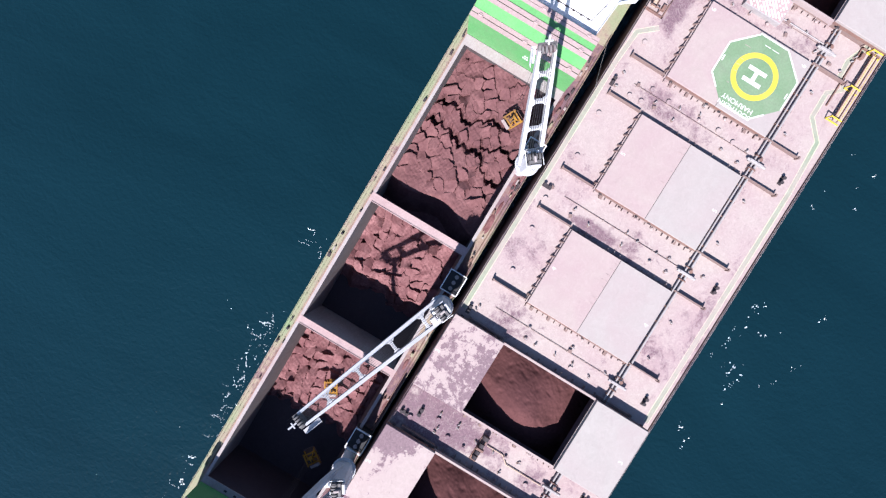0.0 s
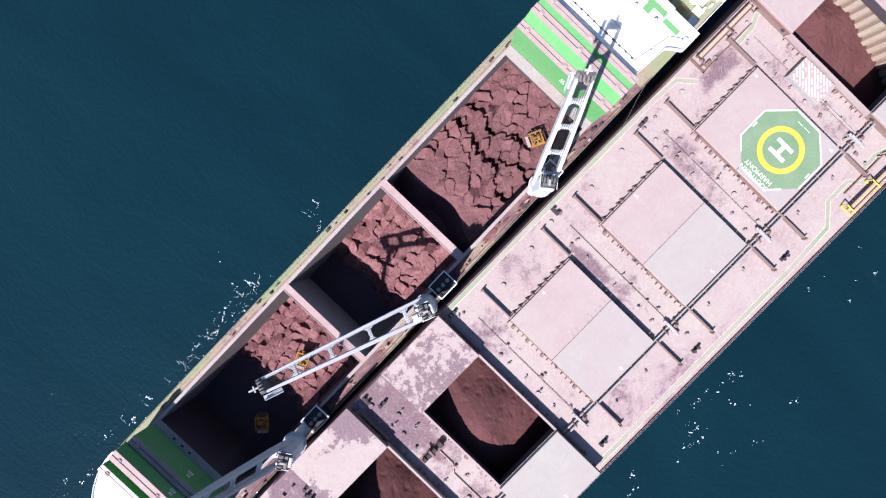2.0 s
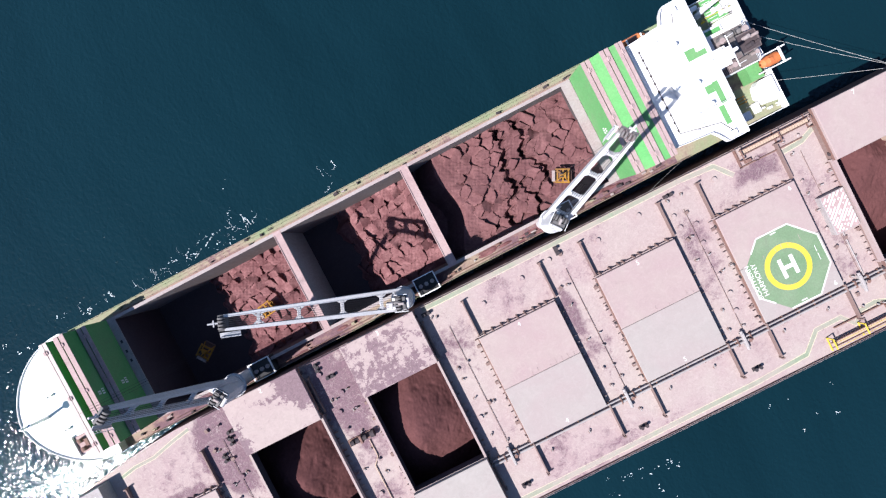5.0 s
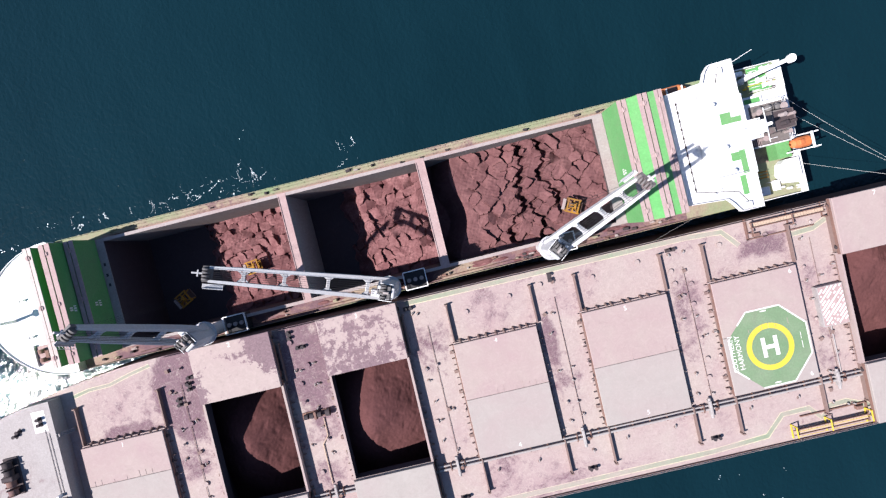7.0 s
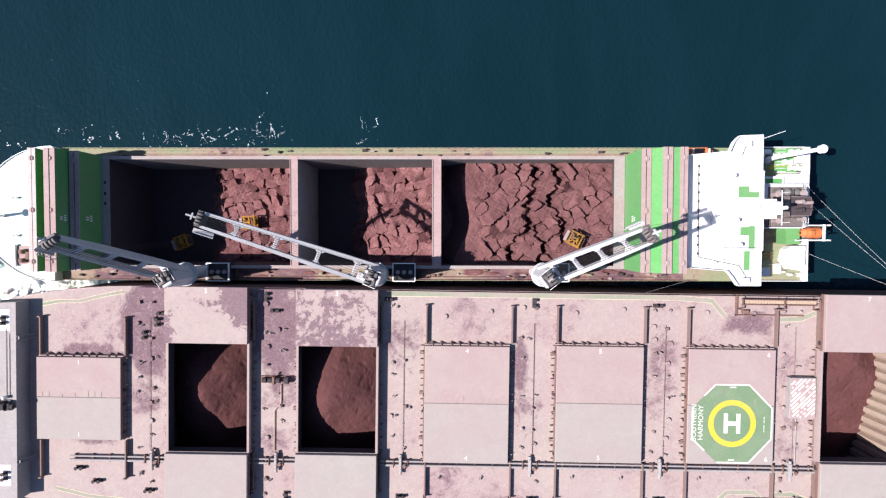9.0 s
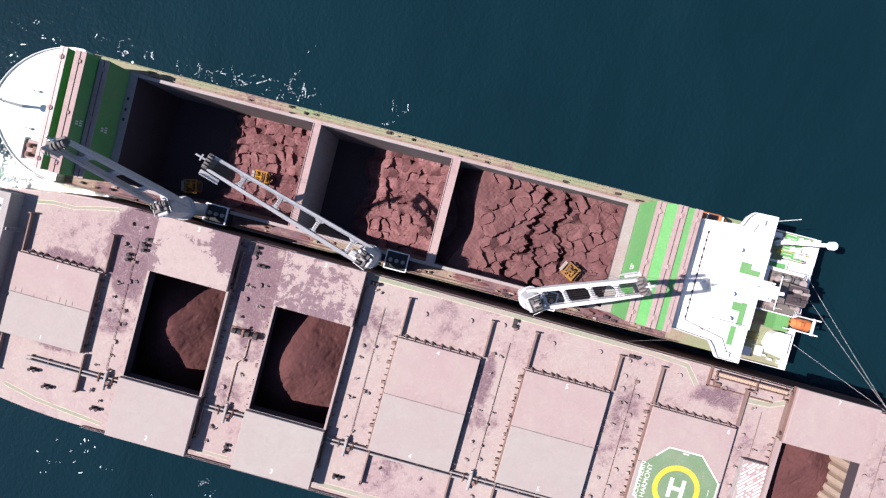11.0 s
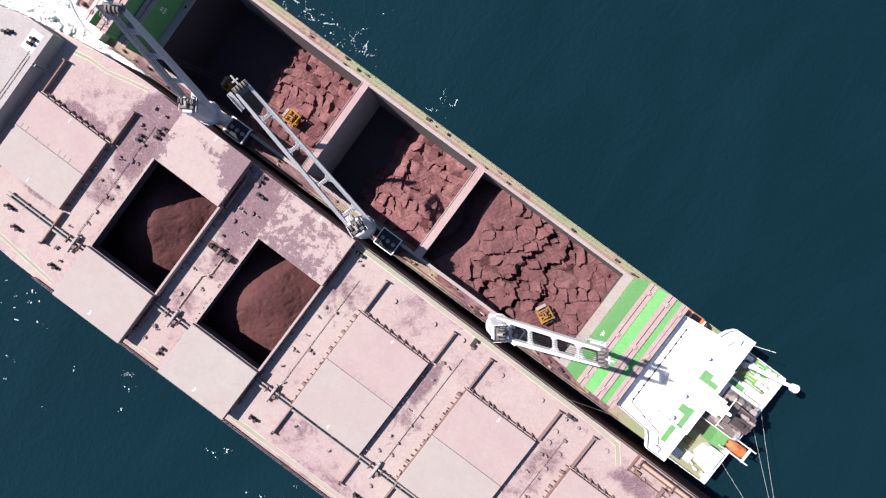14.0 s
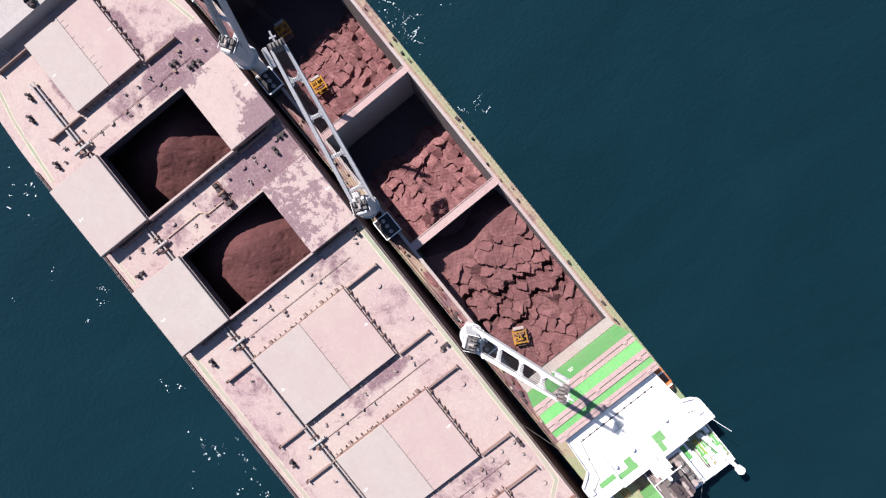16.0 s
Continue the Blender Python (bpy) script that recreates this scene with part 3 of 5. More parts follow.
    for s in (-1, 1):
        b = Build()
        b.beam((0.2, s * 2.15, 0), (8, s * 1.95, 0), 0.62, 0.9, w1=0.8, h1=1.3)
        b.beam((8, s * 1.95, 0), (JIB * 0.75, s * 1.5, 0), 0.8, 1.3, w1=0.7, h1=1.15)
        b.beam((JIB * 0.75, s * 1.5, 0), (JIB - 0.8, s * 1.3, 0), 0.7, 1.15, w1=0.5, h1=0.8)
        part("girder", b, CRANE_GREY, jib)
    for xx, h in ((JIB * 0.13, 2.0), (JIB * 0.36, 1.84), (JIB * 0.6, 1.62), (JIB * 0.81, 1.42)):
        b = Build().box(xx - 0.3, xx + 0.3, -h, h, -0.35, 0.35)
        for s in (-1, 1):
            b.beam((xx - 1.3, s * h, 0), (xx, s * (h - 1.1), 0), 0.35, 0.5)
            b.beam((xx + 1.3, s * h, 0), (xx, s * (h - 1.1), 0), 0.35, 0.5)
        part("cross_beam", b, CRANE_GREY, jib)
    b = Build().box(JIB - 1.6, JIB + 0.3, -1.55, 1.55, -0.5, 0.1)
    part("jib_head", b, SHEAVE_GREY, jib, "dark steel jib head")
    for dy in (-0.95, -0.35, 0.35, 0.95):
        part("sheave", Build().cyl((JIB - 0.3, dy - 0.16, 0.35), (JIB - 0.3, dy + 0.16, 0.35), 0.7, n=16), SHEAVE_GREY, jib)
    part("lamp_arm", Build().box(JIB + 0.3, JIB + 2.2, -0.2, 0.1, -0.1, 0.2).box(JIB + 1.0, JIB + 1.25, -0.7, 0.6, -0.05, 0.25), CRANE_GREY, jib)
    b = Build().box(JIB - 3.6, JIB + 0.1, 1.9, 2.7, -0.15, -0.05)
    for k in range(7):
        b.cyl((JIB - 3.6 + 0.6 * k, 2.7, -0.1), (JIB - 3.6 + 0.6 * k, 2.7, 0.9), 0.04, n=6)
    b.cyl((JIB - 3.6, 2.7, 0.9), (JIB, 2.7, 0.9), 0.05, n=6)
    b.box(JIB - 3.6, JIB, 2.66, 2.74, -0.1, 0.3)
    part("jib_walkway", b, CRANE_GREY, jib)
    for dy in (-0.9, -0.55, -0.2, 0.2, 0.55, 0.9):
        part("hoist_wire", Build().cyl((1.0, dy * 1.3, 1.6), (JIB - 0.5, dy, 0.9), 0.035, n=5, caps=False), CABLE, jib)
    jib.matrix_basis = jib_pose(slew, luff)
    return c, jib


CRANES = [crane(-58.5, 122.0, 73.7, 33.0), crane(-15.8, 158.5, 26.0, 37.0), crane(21.3, 38.0, 63.4, 33.0)]


# ---------------------------------------------------------------- deckhouse and stern of the smaller ship
def deckhouse():
    h = thing("deckhouse", "white ship's deckhouse with bridge wings and green decks", "deckhouse", SHIP)
    part("house_wall", Build().box(54.0, 67, -6.6, 16.6, DECK, 18.99), WHITE, h, "", 0.1)
    roof = [(52.0, -7.2), (52.0, 17.1), (60.8, 17.9), (61.7, 20.0), (62.8, 21.2), (67.8, 21.4), (67.8, -11.1), (63.0, -11.1), (61.6, -9.0), (60.6, -7.9)]
    part("bridge_deck", Build().prism(roof, 19.0, 19.5), WHITE, h)
    for p, q in zip(roof, roof[1:] + roof[:1]):
        part("bulwark", Build().beam((*p, 20.0), (*q, 20.0), 0.12, 1.0), WHITE, h)
    dark_line = [(54.55, 15.1), (54.65, -4.9), (63.6, -6.8), (65.6, -10.0)]
    for p, q in zip(dark_line, dark_line[1:]):
        part("dark_line", Build().beam((*p, 19.54), (*q, 19.54), 0.16, 0.08), DARK_STEEL, h, "thin dark line along the bridge deck")
    for i in range(11):
        part("dark_dash", Build().box(54.35, 54.75, 14.6 - 1.9 * i, 15.1 - 1.9 * i, 19.5, 19.62), DARK_STEEL, h)
    for x, y in ((57.6, 14.6), (58.6, 15.2), (58.2, -6.2), (59.6, -5.6), (56.9, 4.2)):
        part("floodlight", Build().box(x - 0.3, x + 0.3, y - 0.25, y + 0.25, 19.5, 20.2, c=0.08).box(x - 0.05, x + 0.55, y - 0.06, y + 0.06, 20.2, 20.3), WHITE, h)
    part("wing_arm", Build().beam((67.8, 20.6, 20.4), (72.5, 22.2, 20.6), 0.1, 0.1), WHITE, h)
    part("wing_slot", Build().beam((63.9, 17.2, 19.56), (65.2, 20.6, 19.56), 0.14, 0.08), DARK_STEEL, h)
    part("wheelhouse", Build().box(57.5, 66.6, -3.2, 13.2, 19.5, 22.3), WHITE, h, "", 0.1)
    part("roof_deck", Build().box(57.2, 67.0, -3.5, 13.5, 22.31, 22.45), WHITE, h)
    for box in ((61.6, 63.9, 7.8, 10.2), (63.91, 66.0, 7.8, 9.0), (62.1, 63.9, -0.2, 1.6), (63.91, 65.2, -3.2, 1.8)):
        part("green_patch", Build().box(*box, 22.455, 22.465), GREEN, h, "green anti-slip deck patch")
    part("green_patch", Build().box(64.6, 65.9, -7.8, -3.3, 19.505, 19.515), GREEN, h)
    for y in (-10.0, 19.6):
        part("wing_console", Build().box(64.0, 65.4, y - 0.6, y + 0.6, 19.5, 20.7, c=0.15), WHITE, h)
    for x0, y0, x1, y1 in ((58, -2.9, 66, -2.9), (58, 12.9, 66, 12.9), (58, -2.9, 58, 12.9)):
        for z in (22.95, 23.45):
            part("roof_rail", Build().cyl((x0, y0, z), (x1, y1, z), 0.04, n=6), WHITE, h)
    m = thing("signal_mast", "white radar and signal mast on the wheelhouse roof", "mast", SHIP @ pose(65.4, 5.2, 22.46))
    part("column", Build().cyl((0, 0, 0), (0, 0, 10.0), 0.75, 0.35, n=18), WHITE, m)
    part("platform", Build().box(-1.3, 1.5, -2.0, 2.0, 4.4, 4.6), WHITE, m)
    part("platform", Build().box(-0.9, 1.0, -1.3, 1.3, 7.2, 7.36), WHITE, m)
    part("yard", Build().cyl((0, -3.4, 8.6), (0, 3.4, 8.6), 0.1, n=8), WHITE, m)
    part("radar_scanner", Build().box(-0.2, 0.2, -1.7, 1.7, 5.3, 5.6).cyl((0, 0, 4.6), (0, 0, 5.3), 0.25, n=10), WHITE, m)
    part("radar_scanner", Build().box(-1.3, 1.3, -0.18, 0.18, 8.0, 8.25).cyl((0, 0, 7.3), (0, 0, 8.0), 0.2, n=10), WHITE, m)
    for y in (-2.9, 2.9):
        part("antenna", Build().cyl((0, y, 8.6), (0, y, 11.0), 0.05, n=6), WHITE, m)
    for x, y in ((60, 12.4), (61.5, -2.2), (60.8, 3.0)):
        d = thing("antenna_dome", "white round antenna dome on a short post", "antenna", SHIP @ pose(x, y, 22.46), group="antenna domes")
        part("post", Build().cyl((0, 0, 0), (0, 0, 0.9), 0.12, n=8), WHITE, d)
        part("dome", Build().ball((0, 0, 1.3), 0.5, 12), WHITE, d)


deckhouse()


def stern():
    """Raised poop, funnel casing, lifeboat, small crane and mooring gear."""
    p = thing("poop_structure", "white and green raised poop deck with casing", "deck structure", SHIP)
    pz = 9.6
    part("poop_deck", Build().box(68.25, 83.4, -11.0, 20.5, DECK + 0.001, pz), SIDE_GREEN, p, "worn green poop deck")
    part("casing", Build().box(67.1, 79.2, 1.4, 11.4, pz, 16.5), WHITE, p, "", 0.08)
    part("casing_top", Build().box(71.4, 79.0, 1.6, 10.6, 16.505, 16.6), WEATHERED, p, "grey-brown weathered casing top")
    part("side_house", Build().box(71.6, 76.4, 11.5, 13.2, pz, 14.0), WHITE, p)
    part("green_roof", Build().box(72.3, 76.0, 11.55, 12.7, 14.005, 14.03), GREEN, p, "green painted roof")
    part("deck_house", Build().box(76.45, 82.9, 11.0, 13.9, pz, 13.0), WHITE, p, "", 0.08)
    part("deck_house", Build().box(79.25, 82.9, 2.6, 10.9, pz, 12.4), COAMING, p, "grey after house below the funnel", 0.08)
    part("deck_house", Build().prism([(78.6, -3.4), (79.6, -2.6), (82.9, -2.6), (82.9, -7.2), (81.9, -8.4), (79.4, -8.0), (78.0, -6.0)], pz, 12.2), WHITE, p, "", 0.08)
    part("boat_platform", Build().box(77.6, 80.8, -2.2, 2.0, pz, 13.2), GREEN, p, "green boat platform")
    part("brown_deck", Build().box(70.6, 77.5, -2.2, 1.35, pz + 0.005, pz + 0.02), SIDE_BROWN, p, "brown stained deck area")
    part("grating", Build().box(70.3, 72.6, 1.5, 3.2, 16.61, 16.75), DARK_STEEL, p, "dark steel grating")
    for i in range(6):
        part("grating_bar", Build().box(70.4 + 0.4 * i, 70.5 + 0.4 * i, 1.5, 3.2, 16.75, 16.85), COAMING, p)
    # three dark cowls abreast of the funnel
    for i in range(3):
        x = 73.0 + 1.9 * i
        part("cowl", Build().cyl((x, 9.3, 16.6), (x, 9.3, 18.0), 0.85, n=18).ball((x, 9.3, 18.0), 0.85, 14, 0.6), SHEAVE_GREY, p, "dark rounded ventilator cowl")
    # railed green deck beside the provision crane
    part("green_deck", Build().box(77.0, 82.4, 14.6, 20.2, pz + 0.004, pz + 0.016), GREEN, p, "green painted deck")
    for i in range(8):
        y = 14.8 + 0.75 * i
        part("stow_rack", Build().box(77.3, 79.2, y - 0.06, y + 0.06, pz, pz + 0.5), MARK_WHITE, p)
    for y, col in ((14.5, MARK_WHITE), (16.4, MARK_WHITE)):
        for z in (0.6, 1.1):
            part("guard_rail", Build().cyl((76.6, y, pz + z), (83.2, y, pz + z), 0.06, n=6), col, p)
        for i in range(8):
            part("rail_post", Build().cyl((76.6 + 0.94 * i, y, pz), (76.6 + 0.94 * i, y, pz + 1.1), 0.05, n=6), col, p)
    for x, y, r in ((82.9, 15.4, 0.75), (74.6, 19.3, 0.8), (73.4, 18.6, 0.6), (79.0, -4.4, 0.45), (80.6, -9.4, 0.4)):
        part("liferaft", Build().cyl((x - r, y, pz + 0.8), (x + r, y, pz + 0.8), r * 0.75, n=14).box(x - r, x + r, y - 0.2, y + 0.2, pz, pz + 0.5), WHITE, p)
    for y in (-11.0, 20.3):
        part("bulwark", Build().box(68.3, 83.4, y, y + 0.15, pz, pz + 1.1), WHITE, p)
    part("bulwark", Build().box(84.5, 83.45, -11.0, 20.4, pz, pz + 1.1), WHITE, p)
    for x, y, a, b2 in ((69.6, 17.3, 1.3, 0.9), (72.2, 18.4, 0.8, 1.2), (71.0, 15.8, 0.7, 0.7), (82.3, 17.6, 0.9, 1.0), (70.2, -8.6, 1.6, 0.8), (74.4, -8.8, 1.2, 1.0), (77.6, -8.0, 0.6, 1.2)):
        part("deck_locker", Build().box(x - a, x + a, y - b2, y + b2, pz, pz + 1.4, c=0.12), WHITE, p)
    for i in range(9):      # mooring rollers and fairleads along the stern bulwark
        y = -9.5 + 3.4 * i
        part("fairlead", Build().box(82.9, 83.3, y - 0.5, y + 0.5, pz, pz + 1.25).cyl((82.7, y - 0.3, pz), (82.7, y - 0.3, pz + 0.9), 0.18, n=8).cyl((82.7, y + 0.3, pz), (82.7, y + 0.3, pz + 0.9), 0.18, n=8), WHITE, p)
    for x, y in ((71.0, 18.9), (76.6, 18.4), (81.0, 19.3), (79.6, 16.9), (80.9, 15.6)):
        part("winch", Build().cyl((x - 0.7, y, pz + 0.7), (x + 0.7, y, pz + 0.7), 0.5, n=14).box(x - 0.9, x - 0.7, y - 0.6, y + 0.6, pz, pz + 1.3).box(x + 0.7, x + 0.9, y - 0.6, y + 0.6, pz, pz + 1.3), WHITE, p)
    rng = random.Random(31)
    for i in range(34):
        x, y = rng.uniform(69, 82.5), rng.choice((rng.uniform(-10, -4), rng.uniform(12, 19.5), rng.uniform(11.6, 19.5)))
        a, h = rng.uniform(0.2, 0.55), rng.uniform(0.5, 1.6)
        if rng.random() < 0.5:
            b = Build().cyl((x, y, pz), (x, y, pz + h), a * 0.7, n=10)
        else:
            b = Build().box(x - a, x + a, y - a * 0.6, y + a * 0.6, pz, pz + h, c=0.06)
        part("deck_gear", b, rng.choice((WHITE, WHITE, COAMING, DARK_STEEL, MARK_YELLOW)), p)
    for y in (13.0, 16.0, -7.0):
        for z in (0.6, 1.1):
            part("guard_rail", Build().cyl((75.5, y, pz + z), (82.5, y, pz + z), 0.05, n=6), MARK_YELLOW if y == 16.0 else WHITE, p)
    for x0, y0, x1, y1 in ((67.3, 1.6, 79.0, 1.6), (67.3, 11.2, 79.0, 11.2), (79.0, 1.6, 79.0, 11.2)):
        for z in (17.1, 17.6):
            part("guard_rail", Build().cyl((x0, y0, z), (x1, y1, z), 0.05, n=6), WHITE, p)
    for x, y, r in ((72.4, 8.8, 0.5), (72.6, 3.0, 0.45), (78.0, 9.0, 0.6), (78.2, 3.4, 0.35)):
        part("vent_pipe", Build().cyl((x, y, 16.6), (x, y, 18.4), r, n=14).cyl((x, y, 18.4), (x, y, 18.6), r * 1.4, n=14), COAMING, p)
    f = thing("funnel", "grey ship's funnel with dark exhaust pipes", "funnel", SHIP @ pose(75.0, 6.0, 16.6))
    part("casing", Build().prism([(-2.6, -2.6), (2.4, -2.2), (2.8, 0), (2.4, 2.2), (-2.6, 2.6), (-3.2, 0)], 0, 5.6, top_pts=[(-2.3, -2.3), (2.2, -2.0), (2.5, 0), (2.2, 2.0), (-2.3, 2.3), (-2.8, 0)]), WEATHERED, f, "grey weathered funnel casing", 0.1)
    part("top_plate", Build().box(-2.2, 2.0, -1.9, 1.9, 5.6, 5.65), DARK_STEEL, f)
    for x, y, r in ((-0.9, -0.9, 0.5), (-0.9, 0.9, 0.45), (0.9, -0.8, 0.3), (0.9, 0.7, 0.35)):
        part("exhaust_pipe", Build().cyl((x, y, 5.6), (x + 0.35, y, 7.2), r, n=14), COAMING if y > 0 else DARK_STEEL, f)
    # free-fall lifeboat in its frame
    b = thing("free_fall_lifeboat", "orange enclosed lifeboat in a white launching frame", "lifeboat", SHIP @ pose(82.6, 0.4, 13.3, 0, 16, 0))
    hull = Build()
    sect = ((-3.6, 0.25), (-3.0, 0.9), (-1.5, 1.25), (1.0, 1.3), (2.6, 1.0), (3.5, 0.35))
    for (xa, ra), (xb, rb) in zip(sect, sect[1:]):
        hull.cyl((xa, 0, 1.2), (xb, 0, 1.2), ra, rb, n=20, caps=False)
    part("hull", hull, ORANGE, b)
    part("stern_section", Build().cyl((1.3, 0, 1.2), (2.5, 0, 1.2), 1.33, 1.12, n=20), RUST, b, "rust-brown stern section")
    part("conning_hatch", Build().box(-2.6, -1.2, -0.55, 0.55, 2.2, 2.9, c=0.15), ORANGE, b)
    for y in (-1.7, 1.7):
        part("launch_rail", Build().box(-3.8, 4.2, y - 0.15, y + 0.15, 0, 0.35).box(3.2, 3.6, y - 0.15, y + 0.15, -3.0, 2.6), WHITE, b)
    part("frame_head", Build().box(1.2, 1.6, -1.9, 1.9, 2.5, 2.9), WHITE, b)
    # small crane at the poop's side
    c = thing("provision_crane", "white provision crane with its arm over the stern", "crane", SHIP @ pose(75.0, 17.6, pz))
    part("column", Build().cyl((0, 0, 0), (0, 0, 6.0), 0.6, 0.5, n=16), WHITE, c)
    part("arm", Build().beam((0, 0, 6.0), (7.6, 1.3, 7.2), 0.9, 0.9, w1=0.8, h1=0.6), WHITE, c)
    part("head", Build().cyl((7.9, 1.3, 6.8), (7.9, 1.3, 7.8), 0.95, n=18), WHITE, c)
    y = thing("yellow_hoist_frame", "small yellow lifting frame on the poop deck", "hoist", SHIP @ pose(74.4, -4.9, pz))
    for dx in (-0.8, 0.8):
        for dy in (-0.7, 0.7):
            part("leg", Build().box(dx - 0.12, dx + 0.12, dy - 0.12, dy + 0.12, 0, 2.0), YELLOW, y)
    for dy in (-0.7, 0, 0.7):
        part("beam", Build().box(-0.9, 0.9, dy - 0.12, dy + 0.12, 2.0, 2.25), YELLOW, y)
    # rescue boat at the house side
    r = thing("rescue_boat", "orange rescue boat in a davit beside the deckhouse", "boat", SHIP @ pose(58.4, 19.3, 10.6))
    hb = Build()
    for (xa, ra), (xb, rb) in zip(((-3.2, 0.2), (-2.4, 0.9), (1.6, 1.0), (2.8, 0.6), (3.3, 0.15)), ((-2.4, 0.9), (1.6, 1.0), (2.8, 0.6), (3.3, 0.15), (3.35, 0.05))):
        hb.cyl((xa, 0, 0.6), (xb, 0, 0.6), ra, rb, n=16, caps=False)
    part("hull", hb, ORANGE, r)
    part("canopy", Build().box(-1.6, 0.8, -0.6, 0.6, 1.3, 1.8, c=0.2), RUST, r)
    for x in (-1.9, 1.7):
        part("davit", Build().box(x - 0.15, x + 0.15, -1.6, -1.3, -4.0, 2.0).box(x - 0.15, x + 0.15, -1.6, 0.4, 2.0, 2.25), WHITE, r)


stern()

# ---------------------------------------------------------------- the larger ship
BDECK, BY0, BY1, BYC = 15.0, -65.0, -12.8, -38.9
HATCHES = {1: (-92.4, -74.0, -47.7, -29.3), 2: (-62.5, -44.7, -50.0, -25.4), 3: (-33.1, -15.6, -49.7, -25.6), 4: (-4.3, 14.0, -51.6, -25.4),
           5: (25.4, 44.1, -51.0, -25.0), 6: (55.0, 73.6, -50.8, -25.2), 7: (84.2, 102.2, -49.8, -25.1), 8: (113.4, 131.6, -49.8, -25.1)}
OPEN = (2, 3, 7)


def big_outline():
    pts = [(170, BY0), (170, BY1)]
    h = (BY1 - BY0) / 2
    for i in range(0, 31):
        a = math.pi / 2 + math.pi * i / 30
        pts.append((-70.0 + 66 * math.copysign(abs(math.cos(a)) ** 1.0, math.cos(a)), BYC + h * math.copysign(abs(math.sin(a)) ** 1.15, math.sin(a))))
    return pts


def deck_with_holes(x0, x1, y0, y1, z0, z1, holes):
    """A plate cut along rows round the holes, which lie in order along x."""
    x = x0
    for hx0, hx1, hy0, hy1 in holes:
        yield Build().box(x, hx0, y0, y1, z0, z1)
        yield Build().box(hx0, hx1, y0, hy0, z0, z1)
        yield Build().box(hx0, hx1, hy1, y1, z0, z1)
        x = hx1
    yield Build().box(x, x1, y0, y1, z0, z1)


def big_ship():
    ship = thing("ore_carrier", "large ore carrier with dusty pink deck and side-rolling hatches", "ship")
    out = big_outline()
    part("hull", Build().prism(out, -8, BDECK - 0.3, caps=False), BIG_HULL, ship, "red-brown painted hull side")
    holes = [HATCHES[k] for k in OPEN]
    for b in deck_with_holes(-70, 170, BY0, BY1, BDECK - 0.3, BDECK, holes):
        part("main_deck", b, BIG_DECK, ship, "pale deck covered in pink ore dust")
    bow = [p for p in out if p[0] < -69.9]
    part("main_deck", Build().prism([p for p in bow], BDECK - 0.3, BDECK - 0.002), BIG_DECK, ship)
    castle = [p for p in out if p[0] < -97]
    x = -95.8
    hy = [p[1] for p in castle]
    castle = [(x, max(hy) + 0.3)] + castle + [(x, min(hy) - 0.3)]
    part("forecastle", Build().prism(castle, BDECK + 0.01, BDECK + 3.8), FORE_DECK, ship, "pale grey raised forecastle")
    for k, (x0, x1, y0, y1) in HATCHES.items():
        w = 0.5
        top = 17.3 if k in OPEN else 16.0
        for box in ((x0 - w, x1 + w, y0 - w, y0), (x0 - w, x1 + w, y1, y1 + w), (x0 - w, x0, y0, y1), (x1, x1 + w, y0, y1)):
            part("hatch_coaming", Build().box(*box, BDECK, top), BIG_COVER, ship)
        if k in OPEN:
            # thin sheets with the shade inside the coaming put into their colour
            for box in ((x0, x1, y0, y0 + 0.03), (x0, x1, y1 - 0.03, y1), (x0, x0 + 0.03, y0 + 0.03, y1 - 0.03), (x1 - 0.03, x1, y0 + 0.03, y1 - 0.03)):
                part("coaming_shade", Build().box(*box, BDECK - 0.3, top - 0.12), HOLD_SHADE, ship, "inner face of the coaming, coloured dark as shade")
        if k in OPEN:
            # under-deck walls, with the same shade in their colour
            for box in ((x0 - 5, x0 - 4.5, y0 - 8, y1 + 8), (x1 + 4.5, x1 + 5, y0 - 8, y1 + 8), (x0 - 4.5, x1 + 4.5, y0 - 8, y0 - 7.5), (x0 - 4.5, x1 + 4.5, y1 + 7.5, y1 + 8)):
                part("hold_wall", Build().box(*box, -6, BDECK - 0.31), HOLD_SHADE, ship)
    return ship


big_ship()
small_hull = [tuple((SHIP @ Vector((x, y, 0)))[:2]) for x, y in ship_outline(0.05)]
sea([small_hull, [(x, y) for x, y in big_outline()]])


def rolling_cover(x0, x1, y0, y1, material, label, zb=16.95):
    c = thing("rolling_hatch_cover", label, "hatch cover", group="side-rolling hatch covers")
    b = Build().box(x0 - 0.4, x1 + 0.4, y0, y1, zb, zb + (1.35 if zb > 16.5 else 0.85), c=0.08)
    part("panel", b, material, c)
    for xe in (x0 - 0.52, x1 + 0.4):
        part("end_skirt", Build().box(xe, xe + 0.12, y0, y1, zb - 0.2, zb + 0.6), RUST, c)
    for ye in (y0 + 1.6, y1 - 1.6):
        for xe in (x0 - 0.75, x1 + 0.5):
            part("wheel", Build().cyl((xe, ye, zb - 0.15), (xe + 0.25, ye, zb - 0.15), 0.4, n=16), DARK_STEEL, c)
    return c


